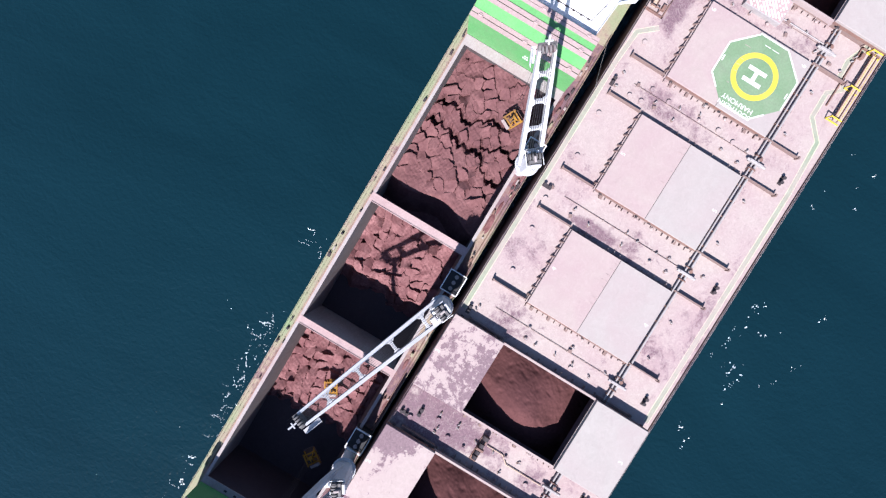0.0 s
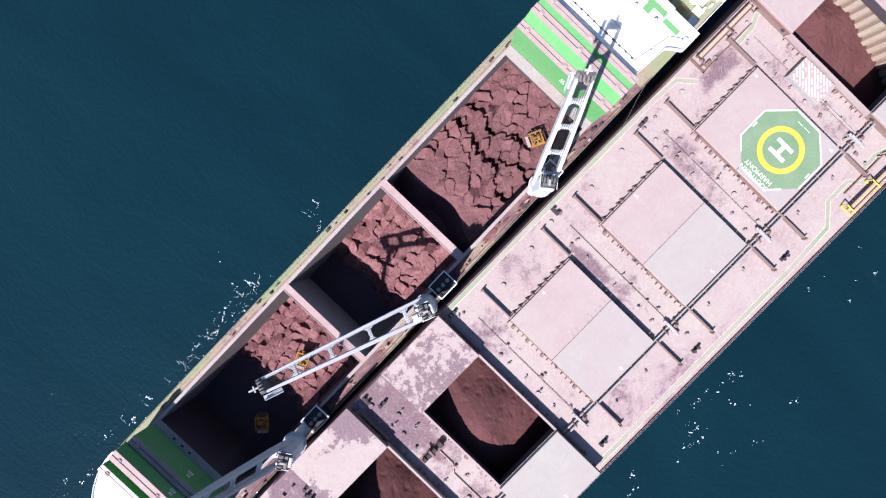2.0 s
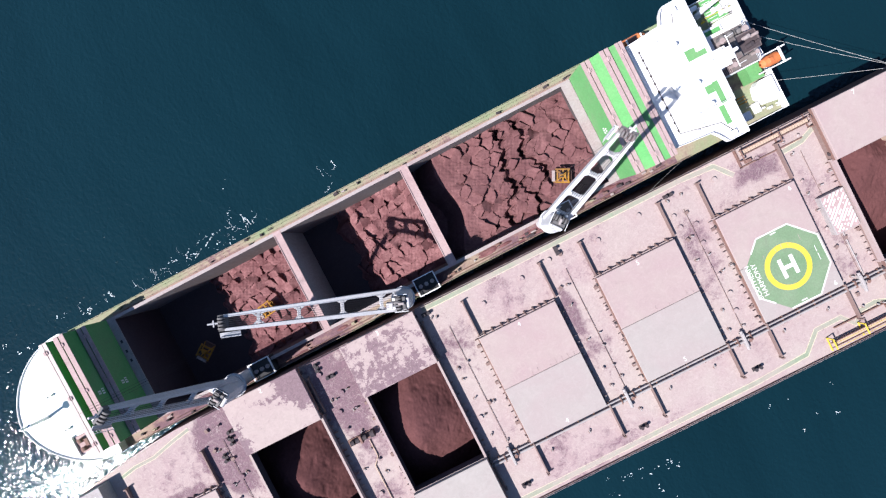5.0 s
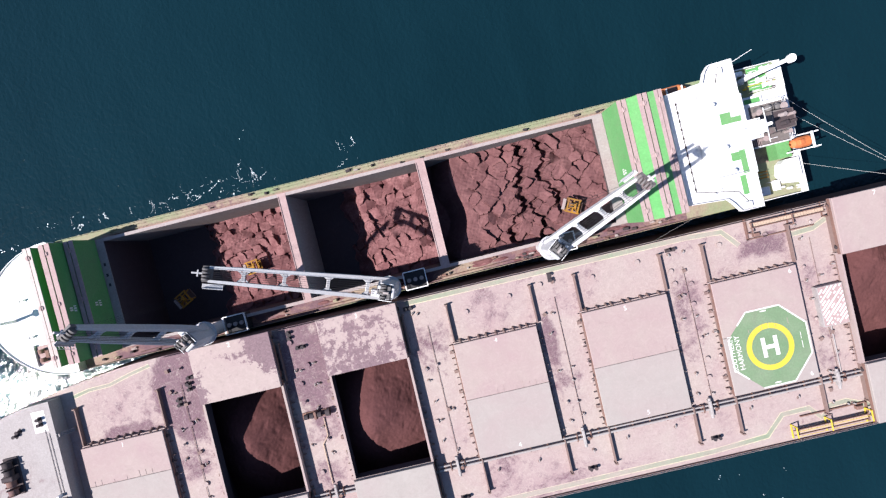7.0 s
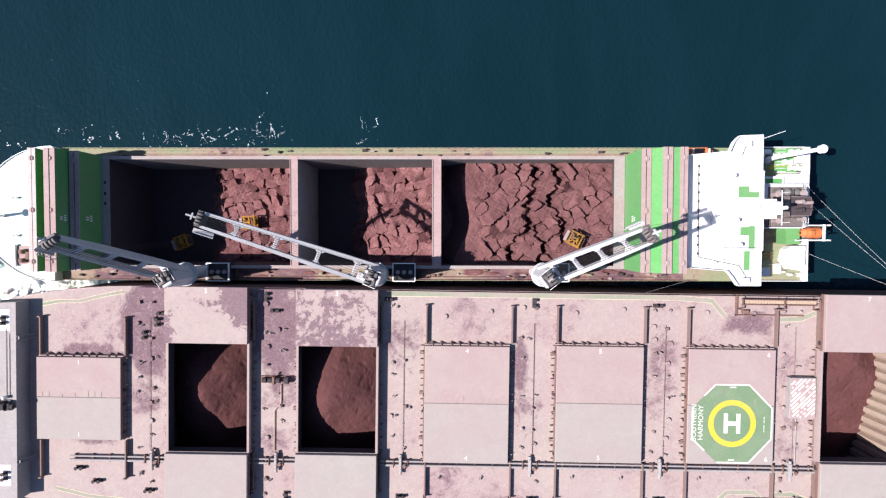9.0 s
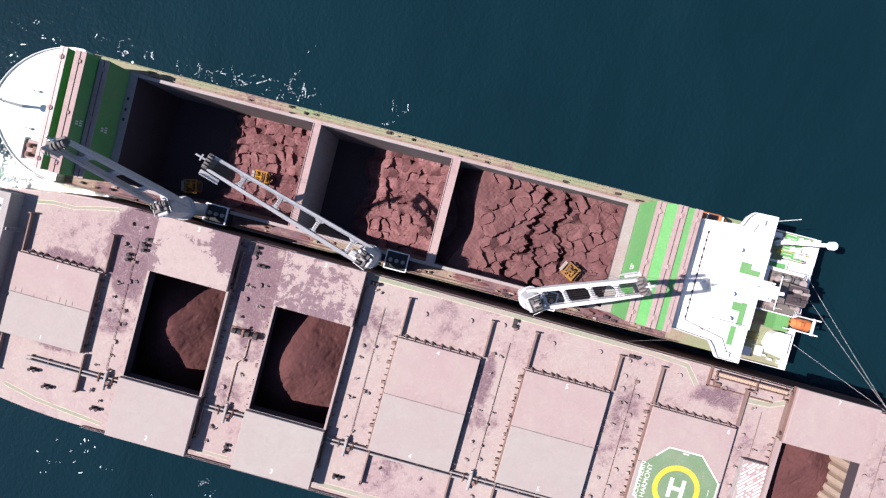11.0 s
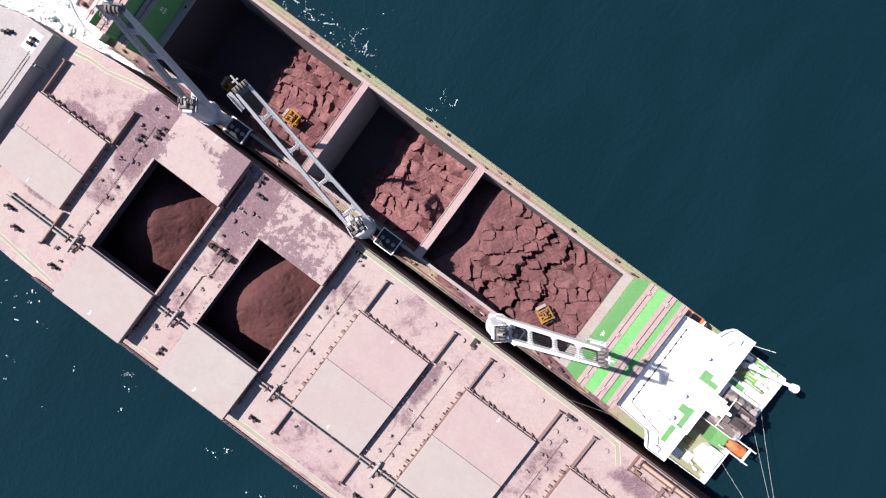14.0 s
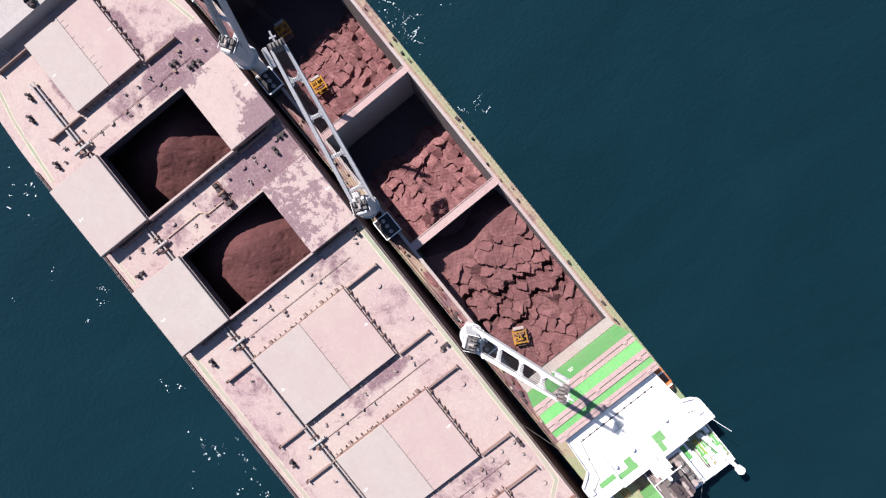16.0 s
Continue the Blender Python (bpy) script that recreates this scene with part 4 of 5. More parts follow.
for k, (x0, x1, y0, y1) in HATCHES.items():
    ym = (y0 + y1) / 2 + 0.3
    if k in OPEN:
        rolling_cover(x0, x1, y1 + 0.2, y1 + 0.2 + 12.7, BIG_COVER_BLOTCHED if k < 7 else BIG_COVER, "rolled-open hatch cover dusted and blotched with ore")
        rolling_cover(x0, x1, y0 - 0.2 - 13.6, y0 - 0.2, BIG_COVER_PALE, "rolled-open pale hatch cover with light dust")
    else:
        rolling_cover(x0, x1, ym + 0.03, y1 + 0.2, BIG_COVER, "closed steel hatch cover with pink ore dust", 16.01)
        rolling_cover(x0, x1, y0 - 0.2, ym - 0.03, BIG_COVER_PALE, "closed pale steel hatch cover with light dust", 16.01)


def ore_heap(x0, x1, y0, y1, ax, ay, az, slope, seed, steep=1.0, blunt=4.0, cuts=()):
    """A conical heap of loose ore below an open hatch, its steepness and cuts set so its lit edge fits the camera's
    view.
    """
    rng = np.random.RandomState(seed)
    nx, ny = 110, 130
    X, Y = np.meshgrid(np.linspace(x0, x1, nx + 1), np.linspace(y0, y1, ny + 1), indexing="ij")
    r = np.sqrt((X - ax) ** 2 + ((Y - ay) * np.where(Y < ay, steep, 1.0)) ** 2)
    for turn, cut in cuts:
        r = np.maximum(0.985 * r, (X - ax) * math.cos(radians(turn)) + (Y - ay) * math.sin(radians(turn)) + cut * r)
    a = np.arctan2(Y - ay, X - ax)
    Z = az - slope * np.sqrt(r * r + blunt) + 0.35 * np.minimum(1, r / 7) * np.sin(3 * a + seed) + 0.25 * np.sin(X * 0.6 + seed) * np.sin(Y * 0.5) + 0.05 * rng.normal(0, 1, X.shape)
    Z -= 0.5 * np.clip(np.sin(1.3 * (X + 0.5 * Y) + 1.5 * np.sin(0.8 * Y)) * np.sin(0.9 * Y - 0.6 * X + seed) - 0.55, 0, 1)
    Z = np.maximum(Z, -5.5)
    v = np.stack([X, Y, Z], -1).reshape(-1, 3)
    i = np.arange(nx * (ny + 1)).reshape(nx, ny + 1)[:, :-1].ravel()
    f = np.stack([i, i + ny + 1, i + ny + 2, i + 1], 1)
    me = bpy.data.meshes.new("ore_heap")
    me.from_pydata(v.tolist(), [], f.tolist())
    me.polygons.foreach_set("use_smooth", [True] * len(f))
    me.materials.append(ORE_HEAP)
    tagged(new("ore_heap", me), "conical heap of loose red-brown ore in an open hold", "ore", kind="stuff")


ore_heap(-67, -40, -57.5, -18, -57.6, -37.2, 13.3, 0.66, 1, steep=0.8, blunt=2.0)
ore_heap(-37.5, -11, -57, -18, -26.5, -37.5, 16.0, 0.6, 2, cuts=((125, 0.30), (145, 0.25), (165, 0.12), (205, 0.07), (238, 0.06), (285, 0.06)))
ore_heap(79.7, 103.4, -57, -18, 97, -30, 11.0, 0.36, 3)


def corrugated_bulkhead():
    """The after wall of the open hold near the stern, with upright corrugations in the sun."""
    w = thing("corrugated_bulkhead", "sunlit tan corrugated steel bulkhead in an open hold", "bulkhead", pose(103.5, 0, 0))
    for i in range(16):
        y = -57 + 2.4 * i
        part("corrugation", Build().prism([(0, y), (0, y + 2.4), (-0.1, y + 2.4), (-1.0, y + 1.8), (-1.0, y + 0.7), (-0.1, y)], -5.5, BDECK - 0.32), HOLD_TAN, w)


corrugated_bulkhead()


# ---------------------------------------------------------------- fittings of the larger ship
def strip(b, pts, w, z, h=0.006):
    """A flat band of paint along a line of points, mitred at the bends."""
    left, right = [], []
    for i, p in enumerate(pts):
        d = Vector((0, 0))
        if i:
            d += (Vector(p) - Vector(pts[i - 1])).normalized()
        if i < len(pts) - 1:
            d += (Vector(pts[i + 1]) - Vector(p)).normalized()
        d.normalize()
        n = Vector((-d.y, d.x)) * w / 2
        left.append(Vector(p) + n)
        right.append(Vector(p) - n)
    for i in range(len(pts) - 1):
        b.prism([tuple(right[i]), tuple(right[i + 1]), tuple(left[i + 1]), tuple(left[i])], z, z + h)
    return b


def walkway(pts, w=0.9):
    ob = thing("painted_walkway", "worn green walkway band edged with white lines", "deck marking", kind="structure")
    part("green_band", strip(Build(), pts, w, BDECK + 0.004), WALK_GREEN, ob)
    for s in (-1, 1):
        line = []
        for i, p in enumerate(pts):
            d = (Vector(pts[min(i + 1, len(pts) - 1)]) - Vector(pts[max(i - 1, 0)])).normalized()
            line.append(tuple(Vector(p) + Vector((-d.y, d.x)) * s * (w / 2 + 0.12)))
        part("white_line", strip(Build(), line, 0.11, BDECK + 0.008), WALK_LINE, ob)


walkway([(-13.5, -13.75), (52, -13.75), (60.3, -14.3), (63.6, -18.2)])
walkway([(75.7, -18.4), (80.6, -18.1), (85.0, -16.2)])
walkway([(-93, -17.4), (-89, -16.6), (-84, -16.5), (-79, -15.2), (-74, -14.2)], 0.55)
walkway([(-90, -60.0), (-82, -61.8), (-66, -63.4)], 0.6)
walkway([(-43, -63.3), (-35.5, -63.3)], 0.6)
walkway([(-14, -63.3), (47.6, -63.1), (60.6, -62.4), (64.9, -58.3), (71.2, -58.2), (73.6, -61.0), (76.0, -58.7), (79.7, -58.5), (85.6, -60.9)])


def lettering(text, size, m, parent, material, name="marking"):
    cu = bpy.data.curves.new(name, "FONT")
    cu.body, cu.size, cu.extrude, cu.align_x, cu.align_y = text, size, 0.003, "CENTER", "CENTER"
    cu.materials.append(material)
    ob = new(name, cu)
    ob.parent = parent
    ob.matrix_basis = m
    return ob


def helipad():
    h = thing("helipad_marking", "green octagonal helipad with yellow ring and white H", "helipad", pose(64.6, -41.7, 16.864))
    oct_pts = [(-3.9, 8.75), (-8.85, 3.6), (-8.85, -3.6), (-3.3, -8.9), (3.9, -8.9), (8.85, -3.4), (8.85, 3.6), (3.7, 8.75)]
    part("green_field", Build().prism(oct_pts, 0, 0.006), PAD_GREEN, h)
    edge = oct_pts + oct_pts[:1]
    for i in range(8):
        if i in (0, 2):        # worn away under the ore stain and the lettering
            p, q = Vector(edge[i]), Vector(edge[i + 1])
            part("edge_line", strip(Build(), [tuple(p.lerp(q, 0.0)), tuple(p.lerp(q, 0.5))], 0.32, 0.008), MARK_WHITE, h)
        else:
            part("edge_line", strip(Build(), [edge[i], edge[i + 1]], 0.32, 0.008), MARK_WHITE, h)
    n = 72
    ring = [(r * math.cos(2 * math.pi * i / n), r * math.sin(2 * math.pi * i / n), z) for r, z in ((4.15, 0.007), (4.15, 0.013), (5.35, 0.013), (5.35, 0.007)) for i in range(n)]
    b = Build().add(ring, [(k * n + i, k * n + (i + 1) % n, (k + 1) % 4 * n + (i + 1) % n, (k + 1) % 4 * n + i) for k in range(4) for i in range(n)])
    part("yellow_ring", b, MARK_YELLOW, h)
    b = Build()
    b.box(-1.85, -0.95, -2.25, 2.25, 0.007, 0.013).box(0.95, 1.85, -2.25, 2.25, 0.007, 0.013).box(-0.95, 0.95, -0.45, 0.45, 0.007, 0.013)
    part("letter_h", b, MARK_WHITE, h)
    lettering("SOUTHERN", 1.6, pose(-8.5, 0.1, 0.012, 0, 0, 90), h, MARK_WHITE)
    lettering("HARMONY", 1.6, pose(-7.0, 0.1, 0.012, 0, 0, 90), h, MARK_WHITE)
    for y0, y1 in ((0.2, 1.7), (-1.9, -0.2)):
        part("small_mark", Build().box(7.1, 7.22, y0, y1, 0.008, 0.014), MARK_WHITE, h)
    for y in (-8.3, 8.2):
        part("small_mark", Build().box(-0.7, 0.7, y - 0.14, y + 0.14, 0.009, 0.014), MARK_WHITE, h)


helipad()

for k, (x0, x1, y0, y1) in HATCHES.items():
    hx = (x0 + x1) / 2
    if k in (4, 5, 6):
        spots = [(hx, y1 - 0.9), (hx, y0 + 0.9)] if k != 6 else [(x1 - 1.2, y1 - 0.9), (x1 - 1.2, y0 + 1.0)]
    elif k in OPEN:
        spots = [(hx, y1 + 12.0), (hx, y0 - 12.0)]
    else:
        spots = [(hx, y1 - 0.9), (hx, y0 + 0.9)]
    for x, y in spots:
        ob = lettering(str(k), 1.5, pose(x, y, 18.31 if k in OPEN else 16.87), None, MARK_WHITE, "hatch_number")
        tagged(ob, "white hatch number painted on a cover", "marking", group="hatch numbers")


def cover_rails():
    """Runway beams on which the covers roll, outboard of every hatch at both ends."""
    for k, (x0, x1, y0, y1) in HATCHES.items():
        for x in (x0 - 0.1, x1 + 1.0):
            for ya, yb in ((y1 + 0.6, min(y1 + 9.3, -16.0)), (max(y0 - 9.3, -60.2), y0 - 0.6)):
                ob = thing("cover_runway", "rust-edged steel runway beam on deck posts", "rail", pose(x, 0, BDECK), group="cover runways")
                part("beam", Build().box(-0.09, 0.09, ya, yb, 0.004, 1.15).box(-0.14, 0.14, ya, yb, 1.15, 1.2), DUSTY_RUST, ob)
                n = 5
                for i in range(n):
                    y = ya + 0.3 + i * (yb - ya - 0.6) / (n - 1)
                    part("post", Build().box(-0.12, 0.12, y - 0.08, y + 0.08, 0, 0.5), DUSTY_RUST, ob)
                end = yb if ya > BYC else ya
                part("stopper", Build().box(-0.32, 0.32, end - 0.16, end + 0.16, 0, 1.6), DUSTY_RUST, ob)


cover_rails()


def coaming_stays():
    rng = random.Random(4)
    for k, (x0, x1, y0, y1) in HATCHES.items():
        for side in (-1, 1):
            xs = x0 - 0.5 if side < 0 else x1 + 0.5
            ob = thing("coaming_bracket_row", "row of rust-streaked steel brackets along a hatch end", "bracket", group="coaming brackets")
            n = int((y1 - y0) / 1.5)
            for i in range(n + 1):
                y = y0 + (y1 - y0) * i / n
                w = rng.uniform(0.5, 1.0)
                part("bracket", Build().box(min(xs, xs + side * w), max(xs, xs + side * w), y - 0.06, y + 0.06, BDECK, BDECK + rng.uniform(0.5, 0.95)), DUSTY_RUST if rng.random() < 0.35 else BIG_DECK, ob)
            part("face_bar", Build().box(min(xs, xs + side * 0.22), max(xs, xs + side * 0.22), y0, y1, BDECK + 0.75, BDECK + 0.9), DUSTY_RUST, ob)


coaming_stays()


def deck_vent(kind, m):
    """Small deck fittings: mushroom vents, capped pipes and twin bitts."""
    if kind == 0:
        ob = thing("mushroom_vent", "small steel mushroom ventilator on the deck", "ventilator", m, group="deck ventilators")
        part("trunk", Build().cyl((0, 0, 0), (0, 0, 0.6), 0.2, n=12), BIG_DECK, ob)
        part("cap", Build().cyl((0, 0, 0.5), (0, 0, 0.62), 0.22, 0.38, n=14).cyl((0, 0, 0.62), (0, 0, 0.8), 0.38, 0.2, n=14), BIG_DECK, ob)
    elif kind == 1:
        ob = thing("goose_neck_pipe", "bent pale vent pipe with a flange on the deck", "pipe", m, group="vent pipes")
        b = Build().cyl((0, 0, 0), (0, 0, 0.6), 0.12, n=10).cyl((0, 0, 0.55), (0.3, 0, 0.72), 0.12, n=10).cyl((0.3, 0, 0.72), (0.5, 0, 0.45), 0.14, 0.18, n=10)
        part("pipe", b, FORE_DECK, ob)
        part("flange", Build().cyl((0, 0, 0), (0, 0, 0.12), 0.34, n=12), DUSTY_RUST, ob)
    elif kind == 2:
        ob = thing("mooring_bitts", "pair of dark steel mooring bitts on a base plate", "bollard", m, group="mooring bitts")
        part("base", Build().box(-1.1, 1.1, -0.45, 0.45, 0, 0.15), DARK_STEEL, ob)
        for x in (-0.6, 0.6):
            part("post", Build().cyl((x, 0, 0.15), (x, 0, 1.0), 0.3, n=14).cyl((x, 0, 1.0), (x, 0, 1.1), 0.4, n=14), DARK_STEEL, ob)
    elif kind == 3:
        ob = thing("deck_box", "small steel locker standing on the deck", "locker", m, group="deck lockers")
        part("box", Build().box(-0.4, 0.4, -0.3, 0.3, 0, 0.55, c=0.05), BIG_DECK, ob)
        part("lid", Build().box(-0.44, 0.44, -0.34, 0.34, 0.55, 0.61), DUSTY_RUST, ob)
    else:
        ob = thing("access_hatch", "round steel access hatch lid on a low coaming", "hatch", m, group="access hatches")
        part("coaming", Build().cyl((0, 0, 0), (0, 0, 0.4), 0.5, n=18), BIG_DECK, ob)
        part("lid", Build().cyl((0, 0, 0.4), (0, 0, 0.5), 0.56, n=18), BIG_DECK, ob)
    return ob


def scatter_vents():
    rng = random.Random(11)
    made = {}

    def put(kind, x, y, rz):
        if kind in made:
            copy_thing(made[kind], pose(x, y, BDECK, 0, 0, rz))
        else:
            made[kind] = deck_vent(kind, pose(x, y, BDECK, 0, 0, rz))

    keys = sorted(HATCHES)
    for a, c in zip(keys, keys[1:]):
        xa, xb = HATCHES[a][1] + 1.6, HATCHES[c][0] - 1.6
        for col in (0.22, 0.62):
            y = -16.5
            while y > -61:
                if not (-54.5 < y < -51) and rng.random() < 0.62:
                    put(rng.choice((0, 1, 1, 4, 3, 1)), xa + (xb - xa) * col + rng.uniform(-0.5, 0.5), y, rng.uniform(0, 360))
                    if rng.random() < 0.25:
                        put(1, xa + (xb - xa) * col + rng.uniform(0.8, 1.4), y + rng.uniform(-0.6, 0.6), rng.uniform(0, 360))
                y -= rng.uniform(2.8, 5.2)
        # low fittings just beside the after hatch end
        y = -27.0
        while y > -49:
            put(rng.choice((0, 1, 3)), xb + 0.4, y, 0)
            y -= rng.uniform(4, 6)
    for x, y in ((-66, -21), (-65, -19), (-69.0, -24), (-45, -60), (-36.5, -60.8), (-39, -18), (-41, -14.8), (-13, -15), (20, -15.4), (48, -15.6), (49, -60), (20, -60.4), (-10, -60.4), (-68, -60), (-80, -58), (-84, -55)):
        put(2, x, y, rng.choice((0, 90)))
    for k in (4, 5, 6):
        x0, x1, y0, y1 = HATCHES[k]
        for x in (x0 + 4, x1 - 4):
            put(4, x, y1 + 7.5 + rng.uniform(-1, 1), 0)
            put(1, x + rng.uniform(-2, 2), y0 - 4.5, 90)


scatter_vents()


def pipeline():
    """Twin pipes along the deck with saddles, and valves at every cross deck."""
    ob = thing("deck_pipeline", "pair of pale steel pipes running along the deck", "pipeline")
    for y, r, z in ((-52.1, 0.2, 15.75), (-53.0, 0.26, 15.75)):
        part("pipe", Build().cyl((-86, y, z), (150, y, z), r, n=12), FORE_DECK, ob, "pale painted steel pipe")
    for i in range(60):
        x = -85 + 4 * i
        part("saddle", Build().box(x - 0.12, x + 0.12, -53.5, -51.7, BDECK, BDECK + 0.55), RUST, ob)
    for x in (-67, -38.5, -10, 19.5, 49, 78.5, 107):
        part("manifold", Build().box(x - 0.3, x + 0.3, -54.3, -51.0, 15.1, 16.4, c=0.1).cyl((x, -55.0, 15.9), (x, -50.4, 15.9), 0.35, n=14), FORE_DECK, ob, "flanged pipe manifold")
        for dx in (-1.6, 1.6):
            part("flange", Build().cyl((x + dx - 0.1, -53.0, 15.75), (x + dx + 0.1, -53.0, 15.75), 0.55, n=14).cyl((x + dx - 0.1, -52.1, 15.75), (x + dx + 0.1, -52.1, 15.75), 0.45, n=14), RUST, ob)
        part("valve_wheel", Build().cyl((x + 0.9, -53.0, 16.6), (x + 0.9, -53.0, 16.66), 0.4, n=14).cyl((x + 0.9, -53.0, 15.9), (x + 0.9, -53.0, 16.6), 0.06, n=8), RUST, ob)
    keys = sorted(HATCHES)
    for a, c in zip(keys, keys[1:]):
        x = (HATCHES[a][1] + HATCHES[c][0]) / 2 + 0.4
        pipe = thing("cross_deck_pipe", "thin pipe lying athwart the deck", "pipe", group="cross deck pipes")
        if a == 2:      # a tan pipe with a dogleg below the winch
            b, line = Build(), [(x - 0.6, -50.4), (x - 0.6, -41.0), (x + 0.9, -39.2), (x + 0.9, -35.0)]
            for p, q in zip(line, line[1:]):
                b.cyl((*p, 15.3), (*q, 15.3), 0.13, n=8)
            part("pipe", b, TAN_PIPE, pipe, "tan painted bent pipe")
            continue
        part("pipe", Build().cyl((x, -50.4, 15.22), (x, -20, 15.22), 0.06, n=8), DUSTY_RUST, pipe)
        for i in range(7):
            y = -48 + 4.4 * i
            part("clip", Build().box(x - 0.18, x + 0.18, y - 0.06, y + 0.06, BDECK, 15.3), BIG_DECK, pipe)
    # winch with pipes between two open hatches
    w = thing("deck_winch", "dark rusty hydraulic winch with valves", "winch", pose(-39.0, -33.8, BDECK))
    part("bed", Build().box(-3.2, 3.0, -0.8, 0.8, 0, 0.35), RUST, w)
    for x in (-2.2, -0.9, 0.9):
        part("drum", Build().cyl((x - 0.45, 0, 1.0), (x + 0.45, 0, 1.0), 0.6, n=16), DARK_STEEL, w)
    part("warping_head", Build().cyl((2.3, 0, 0.9), (3.3, 0, 0.9), 0.75, 0.85, n=18), DARK_STEEL, w)
    part("motor", Build().box(-0.3, 0.3, -0.9, 0.9, 0.35, 1.7, c=0.1), RUST, w)


pipeline()


def cover_details():
    """Teeth along the outer edge of the closed covers and cleats along their joint."""
    rng = random.Random(3)
    for k, (x0, x1, y0, y1) in HATCHES.items():
        if k in OPEN:
            continue
        rack = thing("cover_cleat_row", "row of small steel cleats along a cover joint", "cleat", group="cover cleats")
        ym = (y0 + y1) / 2 + 0.3
        for i in range(12):
            x = x0 + 1.0 + (x1 - x0 - 2.0) * i / 11
            if rng.random() < 0.5:
                part("cleat", Build().box(x - 0.03, x + 0.03, ym + 0.15, ym + rng.uniform(0.7, 1.7), 16.86, 16.92), BIG_COVER, rack)
        rack = thing("cover_edge_teeth", "row of wedge brackets along a hatch cover's edge", "bracket", group="cover edge brackets")
        for i in range(9):
            x = x0 + 1.2 + (x1 - x0 - 2.4) * (i + rng.uniform(-0.25, 0.25)) / 8
            part("wedge", Build().prism([(x - 0.5, y1 + 0.2), (x + 0.5, y1 + 0.2), (x + 0.15, y1 + 1.1), (x - 0.15, y1 + 1.1)], BDECK, 16.3, top_pts=[(x - 0.2, y1 + 0.2), (x + 0.2, y1 + 0.2), (x + 0.1, y1 + 0.5), (x - 0.1, y1 + 0.5)]), DUSTY_RUST, rack)


cover_details()


def striped_platform():
    p = thing("striped_platform", "raised steel platform painted with white diagonal stripes", "platform", pose(80.4, -35.8, BDECK))
    part("block", Build().box(-2.9, 2.9, -4.6, 4.6, 0, 1.7, c=0.05), FORE_DECK, p)
    part("top_plate", Build().box(-2.75, 2.75, -4.45, 4.45, 1.701, 1.706), DUSTY_TOP, p)
    rng = random.Random(8)
    for i in range(-9, 10):
        # stripes at 45 degrees clipped to the plate, some worn through
        pts = []
        for s in range(24):
            x = -2.7 + 5.4 * s / 23
            y = x + i * 0.95
            if -4.4 < y < 4.4:
                pts.append((x, y))
        if len(pts) > 3:
            runs, run = [], []
            for q in pts:
                if rng.random() < 0.88:
                    run.append(q)
                else:
                    runs.append(run)
                    run = []
            runs.append(run)
            for r in runs:
                if len(r) > 1:
                    part("white_stripe", strip(Build(), [r[0], r[-1]], 0.36, 1.708), MARK_WHITE, p)
    part("pipe", Build().cyl((-0.6, -4.8, 0.4), (-0.6, -15.8, 0.4), 0.14, n=8), FORE_DECK, p)


striped_platform()


def gangway(x, y, flip):
    """A stowed accommodation ladder with its platforms and davit frame."""
    g = thing("accommodation_ladder", "stowed tan accommodation ladder with railings at the deck edge", "gangway", pose(x, y, BDECK, 0, 0, flip), group="gangways")
    for yy in (-0.55, 0.55):
        part("stringer", Build().box(-8.5, 8.5, yy - 0.1, yy + 0.1, 0.9, 1.2), RUST, g)
        part("handrail", Build().cyl((-8.5, yy, 2.0), (8.5, yy, 2.0), 0.06, n=6), MARK_YELLOW if flip else RUST, g)
    for i in range(26):
        xx = -8.2 + 0.65 * i
        part("tread", Build().box(xx - 0.29, xx + 0.29, -0.45, 0.45, 1.0, 1.06), TAN_PIPE, g)
    for xx in (-8.8, 0.5, 8.4):
        b = Build().box(xx - 0.12, xx + 0.12, -1.8, 1.6, 0, 0.25).box(xx - 0.12, xx + 0.12, -1.8, -1.55, 0, 2.2).box(xx - 0.12, xx + 0.12, -1.8, 0.8, 2.1, 2.3)
        part("davit_frame", b, MARK_YELLOW if flip else RUST, g)
    part("winch", Build().box(-7.9, -6.6, -2.7, -1.9, 0, 1.1, c=0.1), RUST, g)
    part("base_frame", Build().box(-9.3, -9.0, -3.2, 1.6, 0, 0.5).box(-9.3, 6, -3.2, -2.95, 0, 0.5), RUST, g)
    return g


gangway(74.8, -14.3, 0)
gangway(74.6, -62.6, 180)


def edge_rails():
    """Guard rails and fishplate along both sides of the main deck."""
    for y in (BY1 - 0.25, BY0 + 0.25):
        r = thing("guard_rail", "thin pale guard rail along the deck edge", "railing", group="deck edge railings")
        part("fishplate", Build().box(-70, 165, y - 0.06, y + 0.06, BDECK, BDECK + 0.3), RUST, r)
        for z in (0.55, 0.8, 1.1):
            part("bar", Build().cyl((-70, y, BDECK + z), (165, y, BDECK + z), 0.035, n=5), BIG_DECK, r)
        b = Build()
        for i in range(118):
            b.box(-70 + 2 * i - 0.04, -70 + 2 * i + 0.04, y - 0.04, y + 0.04, BDECK, BDECK + 1.1)
        ob = part("stanchion", b, BIG_DECK, r)
        tagged(ob, kind="stuff")


edge_rails()


